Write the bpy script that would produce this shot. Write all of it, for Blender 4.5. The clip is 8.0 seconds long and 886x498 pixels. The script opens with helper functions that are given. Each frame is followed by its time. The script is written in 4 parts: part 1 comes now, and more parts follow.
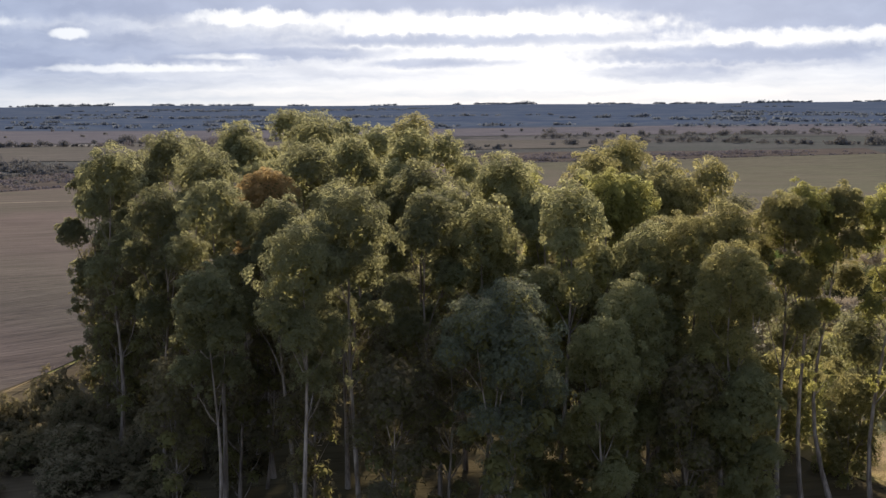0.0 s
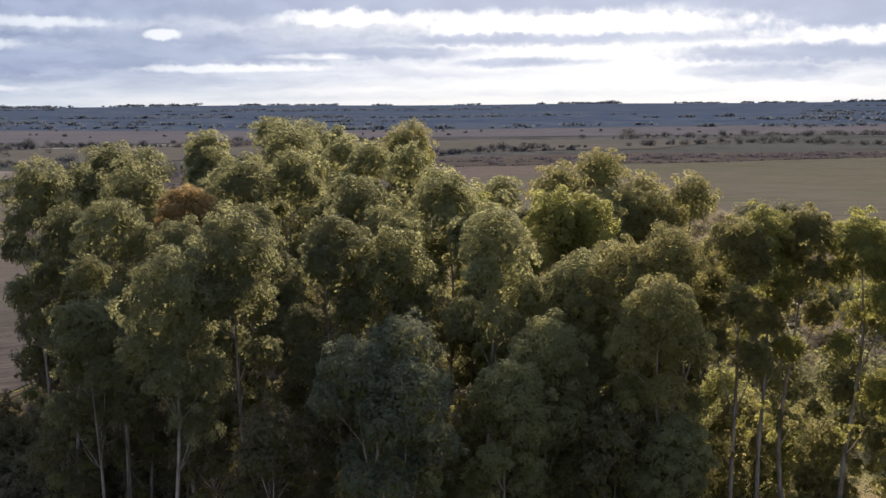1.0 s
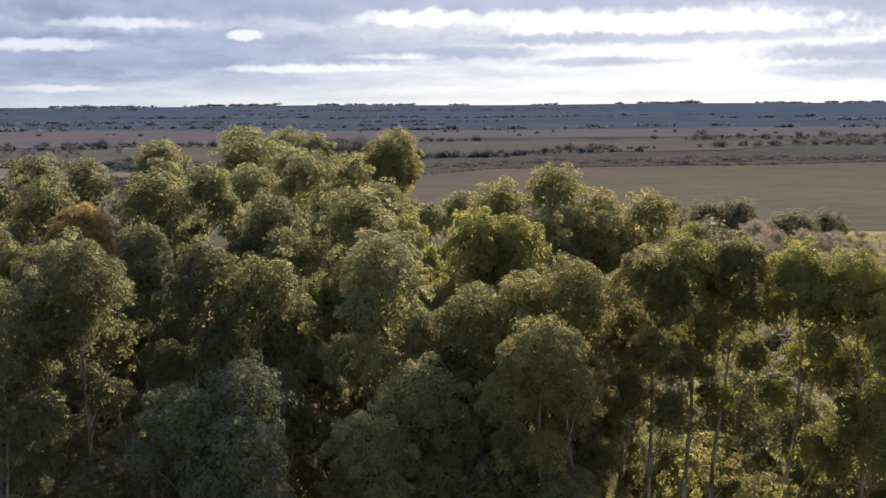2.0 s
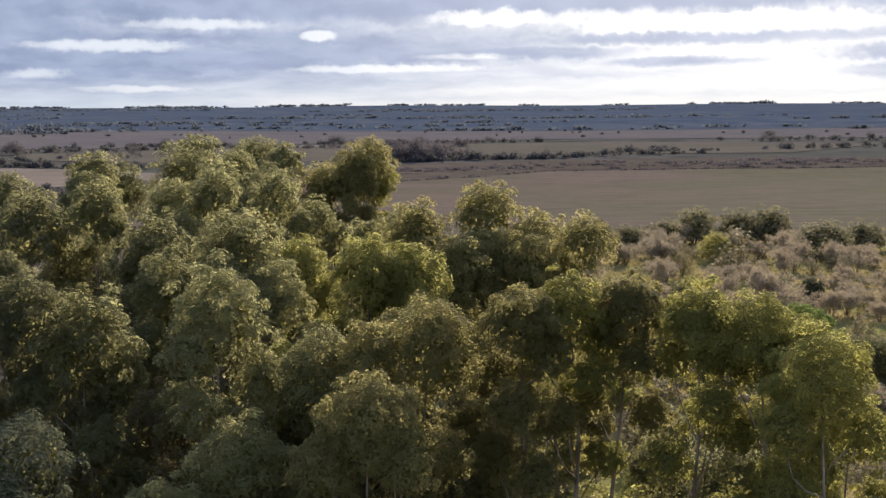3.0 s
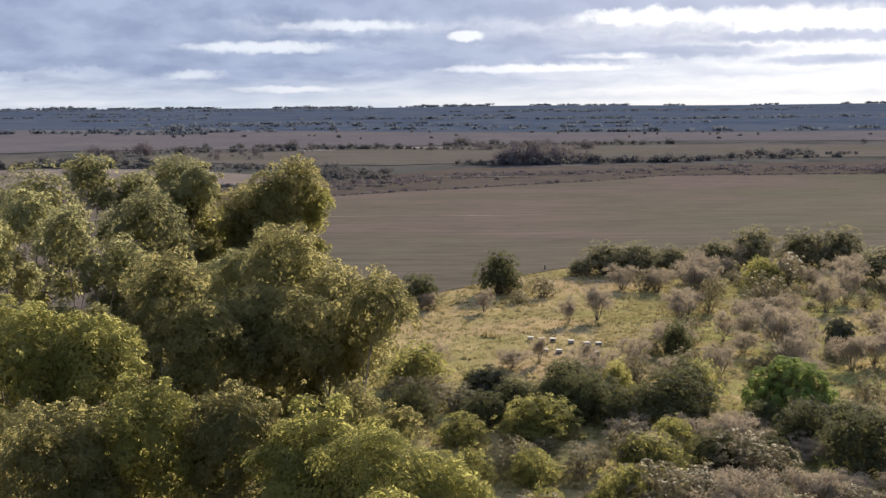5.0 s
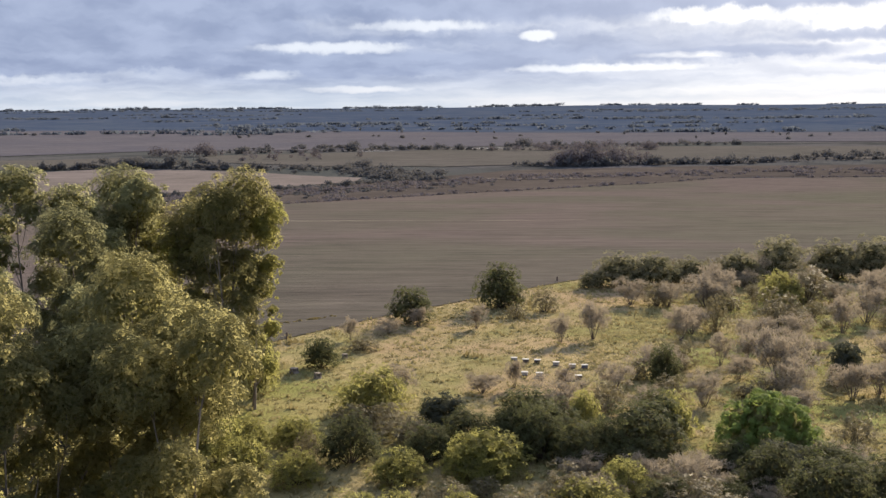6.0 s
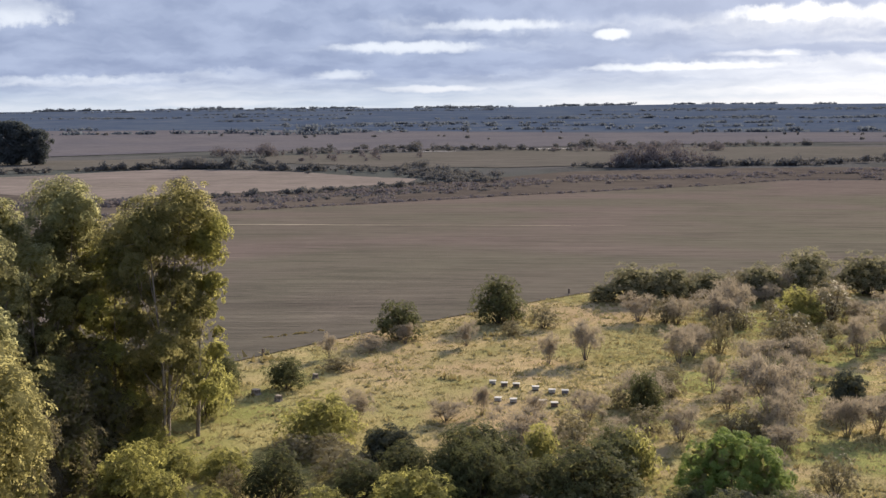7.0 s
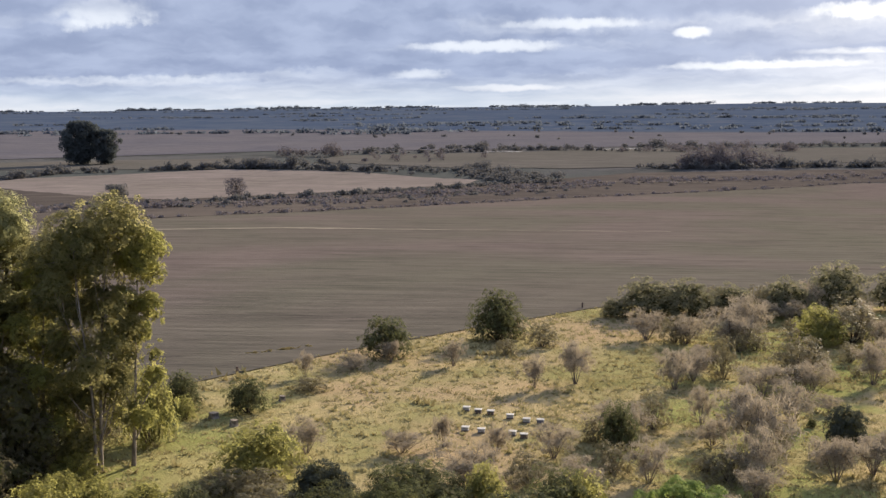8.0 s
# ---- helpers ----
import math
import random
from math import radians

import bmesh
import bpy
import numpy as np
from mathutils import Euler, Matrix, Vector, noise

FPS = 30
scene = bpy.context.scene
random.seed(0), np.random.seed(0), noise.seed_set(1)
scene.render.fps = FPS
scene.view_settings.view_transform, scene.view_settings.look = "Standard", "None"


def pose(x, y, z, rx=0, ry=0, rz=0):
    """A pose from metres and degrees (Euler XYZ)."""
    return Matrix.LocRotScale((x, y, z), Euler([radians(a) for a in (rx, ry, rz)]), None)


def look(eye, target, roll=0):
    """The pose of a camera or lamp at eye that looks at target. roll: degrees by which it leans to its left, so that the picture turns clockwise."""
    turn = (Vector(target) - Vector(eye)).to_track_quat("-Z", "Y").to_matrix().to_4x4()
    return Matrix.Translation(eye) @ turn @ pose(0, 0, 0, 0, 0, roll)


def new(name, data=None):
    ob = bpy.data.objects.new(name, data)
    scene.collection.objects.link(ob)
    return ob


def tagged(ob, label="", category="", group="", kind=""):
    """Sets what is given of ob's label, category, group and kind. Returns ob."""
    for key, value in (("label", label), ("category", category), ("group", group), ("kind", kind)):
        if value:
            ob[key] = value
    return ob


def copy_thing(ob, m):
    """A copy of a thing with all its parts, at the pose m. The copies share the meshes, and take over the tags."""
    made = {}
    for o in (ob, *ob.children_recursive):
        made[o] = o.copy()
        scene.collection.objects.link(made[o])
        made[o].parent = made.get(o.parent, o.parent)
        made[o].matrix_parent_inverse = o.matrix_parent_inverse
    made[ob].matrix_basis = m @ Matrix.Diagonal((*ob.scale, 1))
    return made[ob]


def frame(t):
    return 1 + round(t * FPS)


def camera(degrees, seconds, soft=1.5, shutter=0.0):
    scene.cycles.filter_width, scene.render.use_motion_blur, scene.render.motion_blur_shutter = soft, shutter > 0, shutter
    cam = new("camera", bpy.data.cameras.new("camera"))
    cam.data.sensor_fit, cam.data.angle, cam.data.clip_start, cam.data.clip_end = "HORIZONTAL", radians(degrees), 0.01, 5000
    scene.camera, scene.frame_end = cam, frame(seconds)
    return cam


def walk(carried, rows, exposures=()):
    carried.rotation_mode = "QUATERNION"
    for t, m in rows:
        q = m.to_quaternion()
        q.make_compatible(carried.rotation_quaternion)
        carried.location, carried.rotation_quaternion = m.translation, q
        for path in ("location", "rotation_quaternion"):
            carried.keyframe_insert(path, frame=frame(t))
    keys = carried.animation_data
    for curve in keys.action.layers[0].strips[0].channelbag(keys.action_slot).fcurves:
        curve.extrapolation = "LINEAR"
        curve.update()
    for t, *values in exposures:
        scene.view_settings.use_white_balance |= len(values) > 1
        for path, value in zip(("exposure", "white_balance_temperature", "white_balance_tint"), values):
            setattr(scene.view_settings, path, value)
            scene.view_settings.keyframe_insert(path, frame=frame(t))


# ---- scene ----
# seconds, place of the flying camera, yaw, pitch, roll in degrees
PATH = [
    (0.0, (0.00, 0.00, 16.50), -0.00, -6.98, -0.34),
    (0.5, (3.64, 2.73, 16.78), 2.10, -6.97, -0.38),
    (1.0, (7.24, 5.46, 17.06), 4.22, -6.99, -0.40),
    (1.5, (10.74, 8.27, 17.34), 6.21, -6.99, -0.41),
    (2.0, (14.14, 11.22, 17.61), 8.09, -6.98, -0.40),
    (2.5, (17.39, 14.37, 17.88), 9.88, -6.96, -0.40),
    (3.0, (20.49, 17.79, 18.13), 11.60, -6.95, -0.40),
    (3.5, (23.50, 21.26, 18.38), 13.36, -6.94, -0.40),
    (4.0, (26.40, 24.76, 18.63), 15.14, -6.93, -0.41),
    (4.5, (29.15, 28.40, 18.85), 16.99, -6.92, -0.43),
    (5.0, (31.80, 32.13, 19.06), 18.79, -6.91, -0.46),
    (5.5, (34.33, 35.95, 19.27), 20.55, -6.90, -0.50),
    (6.0, (36.74, 39.83, 19.49), 22.31, -6.89, -0.54),
    (6.5, (39.00, 43.78, 19.72), 24.09, -6.89, -0.57),
    (7.0, (41.16, 47.76, 19.94), 25.89, -6.89, -0.59),
    (7.5, (43.18, 51.86, 20.16), 27.77, -6.88, -0.60),
    (8.0, (45.07, 56.01, 20.41), 29.69, -6.90, -0.60),
]
cam = camera(41.91, 8.0, soft=1.4)
walk(cam, [(t, pose(*eye, 0, 0, yaw) @ pose(0, 0, 0, 90 + pitch) @ pose(0, 0, 0, 0, 0, roll)) for t, eye, yaw, pitch, roll in PATH], exposures=[(0.0, 0.93), (4.0, 0.96), (8.0, 1.03)])

# ---- light: low sun straight ahead behind broken cloud ----
SUN_AZ, SUN_EL = 4.0, 23.0


def sun_light():
    data = bpy.data.lights.new("sun", "SUN")
    data.energy, data.angle, data.color = 5.0, radians(2.5), (1.0, 0.84, 0.63)
    ob = new("sun", data)
    a, e = radians(SUN_AZ), radians(SUN_EL)
    ob.matrix_basis = look((math.sin(a) * math.cos(e) * 50, math.cos(a) * math.cos(e) * 50, math.sin(e) * 50 + 60), (0, 0, 60))


sun_light()


class Nodes:
    """Short hand for building node trees."""

    def __init__(self, tree):
        self.t = tree
        tree.nodes.clear()

    def n(self, kind):
        return self.t.nodes.new(kind)

    def to(self, value, socket):
        if isinstance(value, bpy.types.NodeSocket):
            self.t.links.new(value, socket)
        elif value is not None:
            if isinstance(value, (tuple, list)) and len(value) == 3 and socket.type == "RGBA":
                value = (*value, 1)
            socket.default_value = value

    def math(self, op, a, b=None, c=None, clamp=False):
        node = self.n("ShaderNodeMath")
        node.operation, node.use_clamp = op, clamp
        for v, s in zip((a, b, c), node.inputs):
            self.to(v, s)
        return node.outputs[0]

    def mix(self, f, a, b, blend="MIX"):
        node = self.n("ShaderNodeMix")
        node.data_type, node.blend_type = "RGBA", blend
        self.to(f, node.inputs[0]), self.to(a, node.inputs[6]), self.to(b, node.inputs[7])
        return node.outputs[2]

    def ramp(self, v, lo, hi, a=0.0, b=1.0, smooth=True):
        node = self.n("ShaderNodeMapRange")
        node.interpolation_type = "SMOOTHSTEP" if smooth else "LINEAR"
        for x, s in zip((v, lo, hi, a, b), node.inputs):
            self.to(x, s)
        return node.outputs[0]

    def noise(self, vec, scale, detail=3.0, rough=0.55, dist=0.0):
        node = self.n("ShaderNodeTexNoise")
        self.to(vec, node.inputs["Vector"])
        node.inputs["Scale"].default_value, node.inputs["Detail"].default_value = scale, detail
        node.inputs["Roughness"].default_value, node.inputs["Distortion"].default_value = rough, dist
        return node.outputs[0]

    def vec(self, x, y, z=0.0):
        node = self.n("ShaderNodeCombineXYZ")
        for v, s in zip((x, y, z), node.inputs):
            self.to(v, s)
        return node.outputs[0]

    def split(self, v):
        node = self.n("ShaderNodeSeparateXYZ")
        self.to(v, node.inputs[0])
        return node.outputs


def sky():
    world = bpy.data.worlds.new("sky")
    scene.world = world
    world.use_nodes = True
    k = Nodes(world.node_tree)
    x, y, z = k.split(k.n("ShaderNodeTexCoord").outputs["Generated"])
    deg = 180 / math.pi
    az = k.math("MULTIPLY", k.math("ARCTAN2", x, y), deg)
    el = k.math("MULTIPLY", k.math("ARCSINE", z), deg)
    ael = k.math("MAXIMUM", el, 0.0)
    lay = k.math("MULTIPLY", k.math("LOGARITHM", k.math("ADD", ael, 2.2), math.e), 3.2)
    warp = k.math("SUBTRACT", k.noise(k.vec(k.math("MULTIPLY", az, 0.22), lay, 3.0), 1.0, 4.0), 0.5)
    waz = k.math("ADD", az, k.math("MULTIPLY", warp, 5.0))
    warp2 = k.math("SUBTRACT", k.noise(k.vec(k.math("MULTIPLY", az, 0.9), k.math("MULTIPLY", lay, 1.6), 8.0), 1.0, 4.0, 0.6), 0.5)
    warp3 = k.math("SUBTRACT", k.noise(k.vec(k.math("MULTIPLY", az, 1.7), k.math("MULTIPLY", lay, 3.0), 5.0), 1.0, 2.0, 0.45), 0.5)
    wel = k.math("ADD", ael, k.math("MULTIPLY", warp, 0.9))
    big = k.noise(k.vec(k.math("MULTIPLY", waz, 0.075), k.math("ADD", k.math("MULTIPLY", lay, 1.3), k.math("MULTIPLY", warp2, 0.7)), 7.3), 1.0, 5.0, 0.5)
    fine = k.noise(k.vec(k.math("MULTIPLY", az, 0.40), k.math("ADD", k.math("MULTIPLY", lay, 2.3), k.math("MULTIPLY", warp2, 1.0)), 1.7), 1.0, 3.0, 0.45)
    # how thin the cloud is: towards the sun's bearing, near the horizon, and in single gaps
    near_sun = k.ramp(k.math("ABSOLUTE", k.math("SUBTRACT", az, 5.0)), 4.0, 34.0, 1.0, 0.0)
    low = k.ramp(ael, 0.1, 1.7, 1.0, 0.0)
    high = k.ramp(wel, 4.2, 5.2, 0.0, 1.0)
    thin = k.math("ADD", k.math("MULTIPLY", near_sun, 0.40), k.math("MULTIPLY", low, 0.16))
    thin = k.math("SUBTRACT", thin, k.math("MULTIPLY", high, 0.28))
    thin = k.math("ADD", thin, k.math("MULTIPLY", k.math("SUBTRACT", big, 0.5), 0.85))
    thin = k.math("ADD", thin, k.math("MULTIPLY", k.math("SUBTRACT", fine, 0.5), 0.30))
    # bearing, height, half width, half height, strength (below nought: a darker bar of cloud)
    for a, e, w, hgt, s in GAPS + BARS:
        dx = k.math("DIVIDE", k.math("SUBTRACT", k.math("ADD", az, k.math("ADD", k.math("MULTIPLY", warp, w * 1.8), k.math("MULTIPLY", warp3, w * 0.55))), a), w)
        dy = k.math("DIVIDE", k.math("SUBTRACT", k.math("ADD", ael, k.math("ADD", k.math("MULTIPLY", warp2, hgt * 2.2), k.math("MULTIPLY", warp3, hgt * 0.9))), e), hgt)
        d2 = k.math("ADD", k.math("MULTIPLY", dx, dx), k.math("MULTIPLY", dy, dy))
        thin = k.math("ADD", thin, k.ramp(d2, 0.0, 2.8, s * 0.92, 0.0))
    bright = k.ramp(thin, -0.14, 0.66)
    shade = k.mix(k.ramp(fine, 0.25, 0.75), (0.300, 0.362, 0.530), (0.43, 0.50, 0.68))
    shade = k.mix(k.math("MULTIPLY", near_sun, 0.55), shade, (0.70, 0.73, 0.86))
    glow = k.mix(near_sun, (0.79, 0.84, 0.93), (1.17, 1.15, 1.13))
    glow = k.mix(k.math("MULTIPLY", low, 0.7), glow, (0.98, 0.93, 0.9))
    shade = k.mix(k.math("MULTIPLY", low, 0.75), shade, (0.60, 0.69, 0.80))
    col = k.mix(bright, shade, glow)
    blue = k.n("ShaderNodeTexSky")
    blue.sky_type, blue.sun_disc, blue.sun_elevation, blue.sun_rotation = "NISHITA", False, radians(SUN_EL), radians(SUN_AZ)
    clear = k.mix(1.0, blue.outputs[0], (0.1, 0.1, 0.1), "MULTIPLY")
    col = k.mix(k.ramp(el, 6.0, 50.0, 1.0, 0.72), clear, col)
    col = k.mix(k.ramp(el, -3.0, -0.2), (0.08, 0.075, 0.06), col)
    # cloud overhead is brighter than along the horizon
    col = k.mix(1.0, col, k.mix(k.ramp(el, 6.0, 40.0), (1.0, 1.0, 1.0), (1.4, 1.4, 1.4)), "MULTIPLY")
    bg = k.n("ShaderNodeBackground")
    k.to(col, bg.inputs[0])
    bg.inputs[1].default_value = SKY_STRENGTH
    k.to(bg.outputs[0], k.n("ShaderNodeOutputWorld").inputs[0])


SKY_STRENGTH = 0.53
GAPS = [
    (-17.5, 3.49, 0.62, 0.22, 0.9), (-27.2, 2.99, 2.6, 0.22, 0.62), (-22.8, 4.08, 2.4, 0.2, 0.45), (-45.4, 4.76, 1.9, 0.55, 0.55),
    (-47.0, 3.96, 0.7, 0.25, 0.5), (-45.6, 1.52, 4.6, 0.2, 0.36), (-30.7, 1.75, 1.3, 0.2, 0.5), (-26.7, 1.0, 1.8, 0.12, 0.45),
    (-15.6, 1.93, 3.4, 0.15, 0.5), (-10.1, 2.49, 2.0, 0.12, 0.4), (-9.3, 4.5, 1.9, 0.38, 0.6), (3.3, 3.94, 6.0, 0.38, 0.5), (16.6, 3.32, 4.1, 0.3, 0.4),
]
BARS = [
    (3.0, 3.27, 5.9, 0.30, -0.55), (13.2, 2.49, 5.1, 0.36, -0.5), (15.5, 4.35, 6.3, 0.75, -0.6), (-14.4, 3.22, 8.2, 0.82, -0.3), (0.2, 2.15, 3.0, 0.2, -0.4),
    (10.9, 1.51, 3.0, 0.33, -0.35), (-16.1, 4.96, 8.8, 0.60, -0.4), (-6.1, 2.63, 3.6, 0.22, -0.3), (-45.3, 2.88, 7.1, 0.96, -0.3),
    (-36.8, 3.69, 6.8, 1.10, -0.3), (-26.4, 2.25, 5.5, 0.44, -0.3), (-2.0, 5.4, 16.0, 0.6, -0.5),
]
sky()


# ---- materials ----
def material(name, rough=0.8, spec=0.2):
    mat = bpy.data.materials.new(name)
    mat.use_nodes = True
    k = Nodes(mat.node_tree)
    b = k.n("ShaderNodeBsdfPrincipled")
    b.inputs["Roughness"].default_value, b.inputs["Specular IOR Level"].default_value = rough, spec
    out = k.n("ShaderNodeOutputMaterial")
    k.to(b.outputs[0], out.inputs[0])
    return mat, k, b, out


def bump(k, b, height, strength, distance):
    node = k.n("ShaderNodeBump")
    node.inputs["Strength"].default_value, node.inputs["Distance"].default_value = strength, distance
    k.to(height, node.inputs["Height"])
    k.to(node.outputs[0], b.inputs["Normal"])


def leaf_material(name, dark, light, through_col, glow=0.4, rough=0.6, spec=0.1, cut=0.0):
    """Leaves that let light through. cut: leaflets to the metre, with gaps between them."""
    mat, k, b, out = material(name, rough, spec)
    geo = k.n("ShaderNodeNewGeometry")
    info = k.n("ShaderNodeObjectInfo")
    pos = k.n("ShaderNodeTexCoord").outputs["Object"]
    patch_f = k.noise(pos, 0.7, 2.0)
    f = k.math("ADD", k.math("MULTIPLY", geo.outputs["Random Per Island"], 0.2), k.math("MULTIPLY", patch_f, 0.8))
    col = k.mix(f, dark, light)
    col = k.mix(k.math("MULTIPLY", info.outputs["Random"], 0.2), col, k.mix(0.5, light, through_col))
    k.to(col, b.inputs["Base Color"])
    tr = k.n("ShaderNodeBsdfTranslucent")
    k.to(k.mix(0.45, col, through_col), tr.inputs[0])
    mixer = k.n("ShaderNodeMixShader")
    mixer.inputs[0].default_value = glow
    k.to(b.outputs[0], mixer.inputs[1]), k.to(tr.outputs[0], mixer.inputs[2])
    last = mixer.outputs[0]
    if cut:
        x, y, z = k.split(pos)
        leaflet = k.noise(k.vec(x, y, k.math("MULTIPLY", z, 0.7)), cut, 1.0, 0.5)
        gaps = k.n("ShaderNodeMixShader")
        k.to(k.math("GREATER_THAN", leaflet, 0.47), gaps.inputs[0])
        k.to(k.n("ShaderNodeBsdfTransparent").outputs[0], gaps.inputs[1]), k.to(last, gaps.inputs[2])
        last = gaps.outputs[0]
    k.to(last, out.inputs[0])
    return mat


def bark_material(name, a, c, scale=6.0):
    mat, k, b, _ = material(name, 0.85, 0.15)
    pos = k.n("ShaderNodeTexCoord").outputs["Object"]
    x, y, z = k.split(pos)
    streak = k.noise(k.vec(k.math("MULTIPLY", x, 3.0), k.math("MULTIPLY", y, 3.0), k.math("MULTIPLY", z, 0.35)), scale * 0.5, 5.0)
    patch_f = k.noise(pos, 0.8, 3.0)
    f = k.ramp(k.math("ADD", k.math("MULTIPLY", streak, 0.6), k.math("MULTIPLY", patch_f, 0.5)), 0.4, 0.72)
    k.to(k.mix(f, a, c), b.inputs["Base Color"])
    bump(k, b, streak, 0.6, 0.03)
    return mat


GUM = leaf_material("gum_leaf", (0.043, 0.049, 0.027), (0.178, 0.188, 0.106), (0.878, 0.842, 0.431), 0.53, 0.75, 0.03, cut=21.0)
# warmer copy of the gum leaf, with warm sunlight tinted into its colour
GUM_WARM = leaf_material("gum_leaf_sunlit", (0.048, 0.049, 0.026), (0.184, 0.181, 0.090), (0.900, 0.816, 0.369), 0.53, 0.75, 0.03, cut=21.0)
# darker, less translucent copy of the gum leaf, imitating crowns in shade
GUM_DARK = leaf_material("gum_leaf_shaded", (0.039, 0.043, 0.027), (0.142, 0.146, 0.089), (0.728, 0.708, 0.367), 0.51, 0.75, 0.03, cut=21.0)
GUM_YELLOW = leaf_material("gum_leaf_yellow", (0.090, 0.092, 0.032), (0.265, 0.260, 0.100), (0.90, 0.87, 0.34), 0.57, 0.75, 0.03, cut=21.0)
GUM_LIGHT = leaf_material("gum_leaf_light", (0.065, 0.071, 0.028), (0.220, 0.224, 0.091), (0.900, 0.853, 0.284), 0.55, 0.75, 0.03, cut=21.0)
GUM_BLUE = leaf_material("gum_leaf_blue", (0.042, 0.048, 0.034), (0.114, 0.126, 0.092), (0.42, 0.45, 0.28), 0.43, 0.75, 0.03, cut=21.0)
GUM_RUSSET = leaf_material("gum_leaf_russet", (0.140, 0.100, 0.050), (0.32, 0.235, 0.115), (0.86, 0.62, 0.29), 0.54, 0.75, 0.03, cut=21.0)
# brownish leaf, dulled so its colour stands in for shade under the canopy
GUM_SHADE = leaf_material("gum_leaf_undershade", (0.064, 0.058, 0.040), (0.140, 0.124, 0.080), (0.46, 0.40, 0.20), 0.40, 0.75, 0.03, cut=21.0)
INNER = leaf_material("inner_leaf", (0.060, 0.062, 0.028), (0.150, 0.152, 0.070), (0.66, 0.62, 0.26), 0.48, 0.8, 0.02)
# inner shrub leaves coloured dark to imitate shade in the crown's gaps
INNER_DARK = leaf_material("inner_bush_leaf_shaded", (0.032, 0.034, 0.019), (0.074, 0.075, 0.042), (0.24, 0.23, 0.10), 0.25, 0.8, 0.02)
BUSH = leaf_material("evergreen_leaf", (0.022, 0.026, 0.014), (0.072, 0.080, 0.040), (0.34, 0.36, 0.16), 0.36, 0.7, 0.05, cut=21.0)
BUSH_OLIVE = leaf_material("olive_leaf", (0.068, 0.068, 0.046), (0.198, 0.190, 0.122), (0.56, 0.53, 0.31), 0.44, 0.75, 0.03, cut=21.0)
BUSH_GREEN = leaf_material("fresh_leaf", (0.050, 0.086, 0.022), (0.170, 0.235, 0.070), (0.55, 0.66, 0.20), 0.42, 0.7, 0.05, cut=21.0)
BUSH_YELLOW = leaf_material("yellow_leaf", (0.088, 0.092, 0.032), (0.220, 0.214, 0.080), (0.78, 0.75, 0.26), 0.56, 0.7, 0.05, cut=21.0)
BUSH_SILVER = leaf_material("silver_leaf", (0.034, 0.040, 0.032), (0.080, 0.088, 0.068), (0.20, 0.21, 0.13), 0.3, 0.75, 0.03, cut=21.0)
BUSH_GREY = leaf_material("grey_leaf", (0.125, 0.111, 0.069), (0.211, 0.183, 0.117), (0.328, 0.281, 0.140), 0.35, cut=21.0)
TWIG = bark_material("twig", (0.109, 0.086, 0.074), (0.203, 0.168, 0.148))
DRY = leaf_material("dry_twig", (0.225, 0.192, 0.145), (0.385, 0.330, 0.255), (0.44, 0.375, 0.28), 0.4, 0.8, 0.1)
BARK = bark_material("gum_bark", (0.13, 0.105, 0.085), (0.38, 0.33, 0.28))
BARK_DARK = bark_material("rough_bark", (0.06, 0.048, 0.040), (0.14, 0.115, 0.095))
# far leaf colours are lightened and blued to stand in for haze
FAR_LEAF = leaf_material("far_leaf_hazed", (0.110, 0.112, 0.116), (0.140, 0.140, 0.142), (0.19, 0.18, 0.17), 0.32, 0.9, 0.0)
FAR_BARE = leaf_material("far_bare_hazed", (0.150, 0.134, 0.140), (0.180, 0.160, 0.164), (0.19, 0.17, 0.17), 0.25, 0.9, 0.0)
FAR_BLUE = leaf_material("far_gum_hazed", (0.070, 0.088, 0.122), (0.082, 0.100, 0.134), (0.15, 0.17, 0.20), 0.5, 0.9, 0.0)
FAR_DARK = leaf_material("far_dark_leaf_hazed", (0.058, 0.070, 0.078), (0.086, 0.098, 0.102), (0.14, 0.15, 0.13), 0.35, 0.9, 0.0)


# ---- the lie of the land ----
def step(a, b, v):
    u = np.clip((v - a) / (b - a), 0, 1)
    return u * u * (3 - 2 * u)


LAND_R = [0, 170, 250, 340, 430, 530, 640, 850, 1200, 2000, 3100, 4000, 4600, 4900]
LAND_Z = [0, 0, -2.3, -6, -9.5, -11, -8, -8.5, -7, -2, 9, 21, 30, 20]


def land(x, y):
    """Height of the ground."""
    x, y = np.asarray(x, float), np.asarray(y, float)
    r = np.hypot(x - 20, y)
    z = sum(np.interp(r * s, LAND_R, LAND_Z) for s in (0.94, 0.97, 1.0, 1.03, 1.06)) / 5
    near = -3.0 * (1 - step(62, 100, y + 0.25 * (x - 15)))
    left = -0.6 * step(8, 30, -x) * (1 - step(90, 140, y))
    far = step(500, 1500, r)
    roll = far * (1.5 * np.sin(x / 210 + 0.7 * np.sin(y / 330)) + 1.2 * np.sin(y / 260 + x / 500))
    return z + near + left + roll


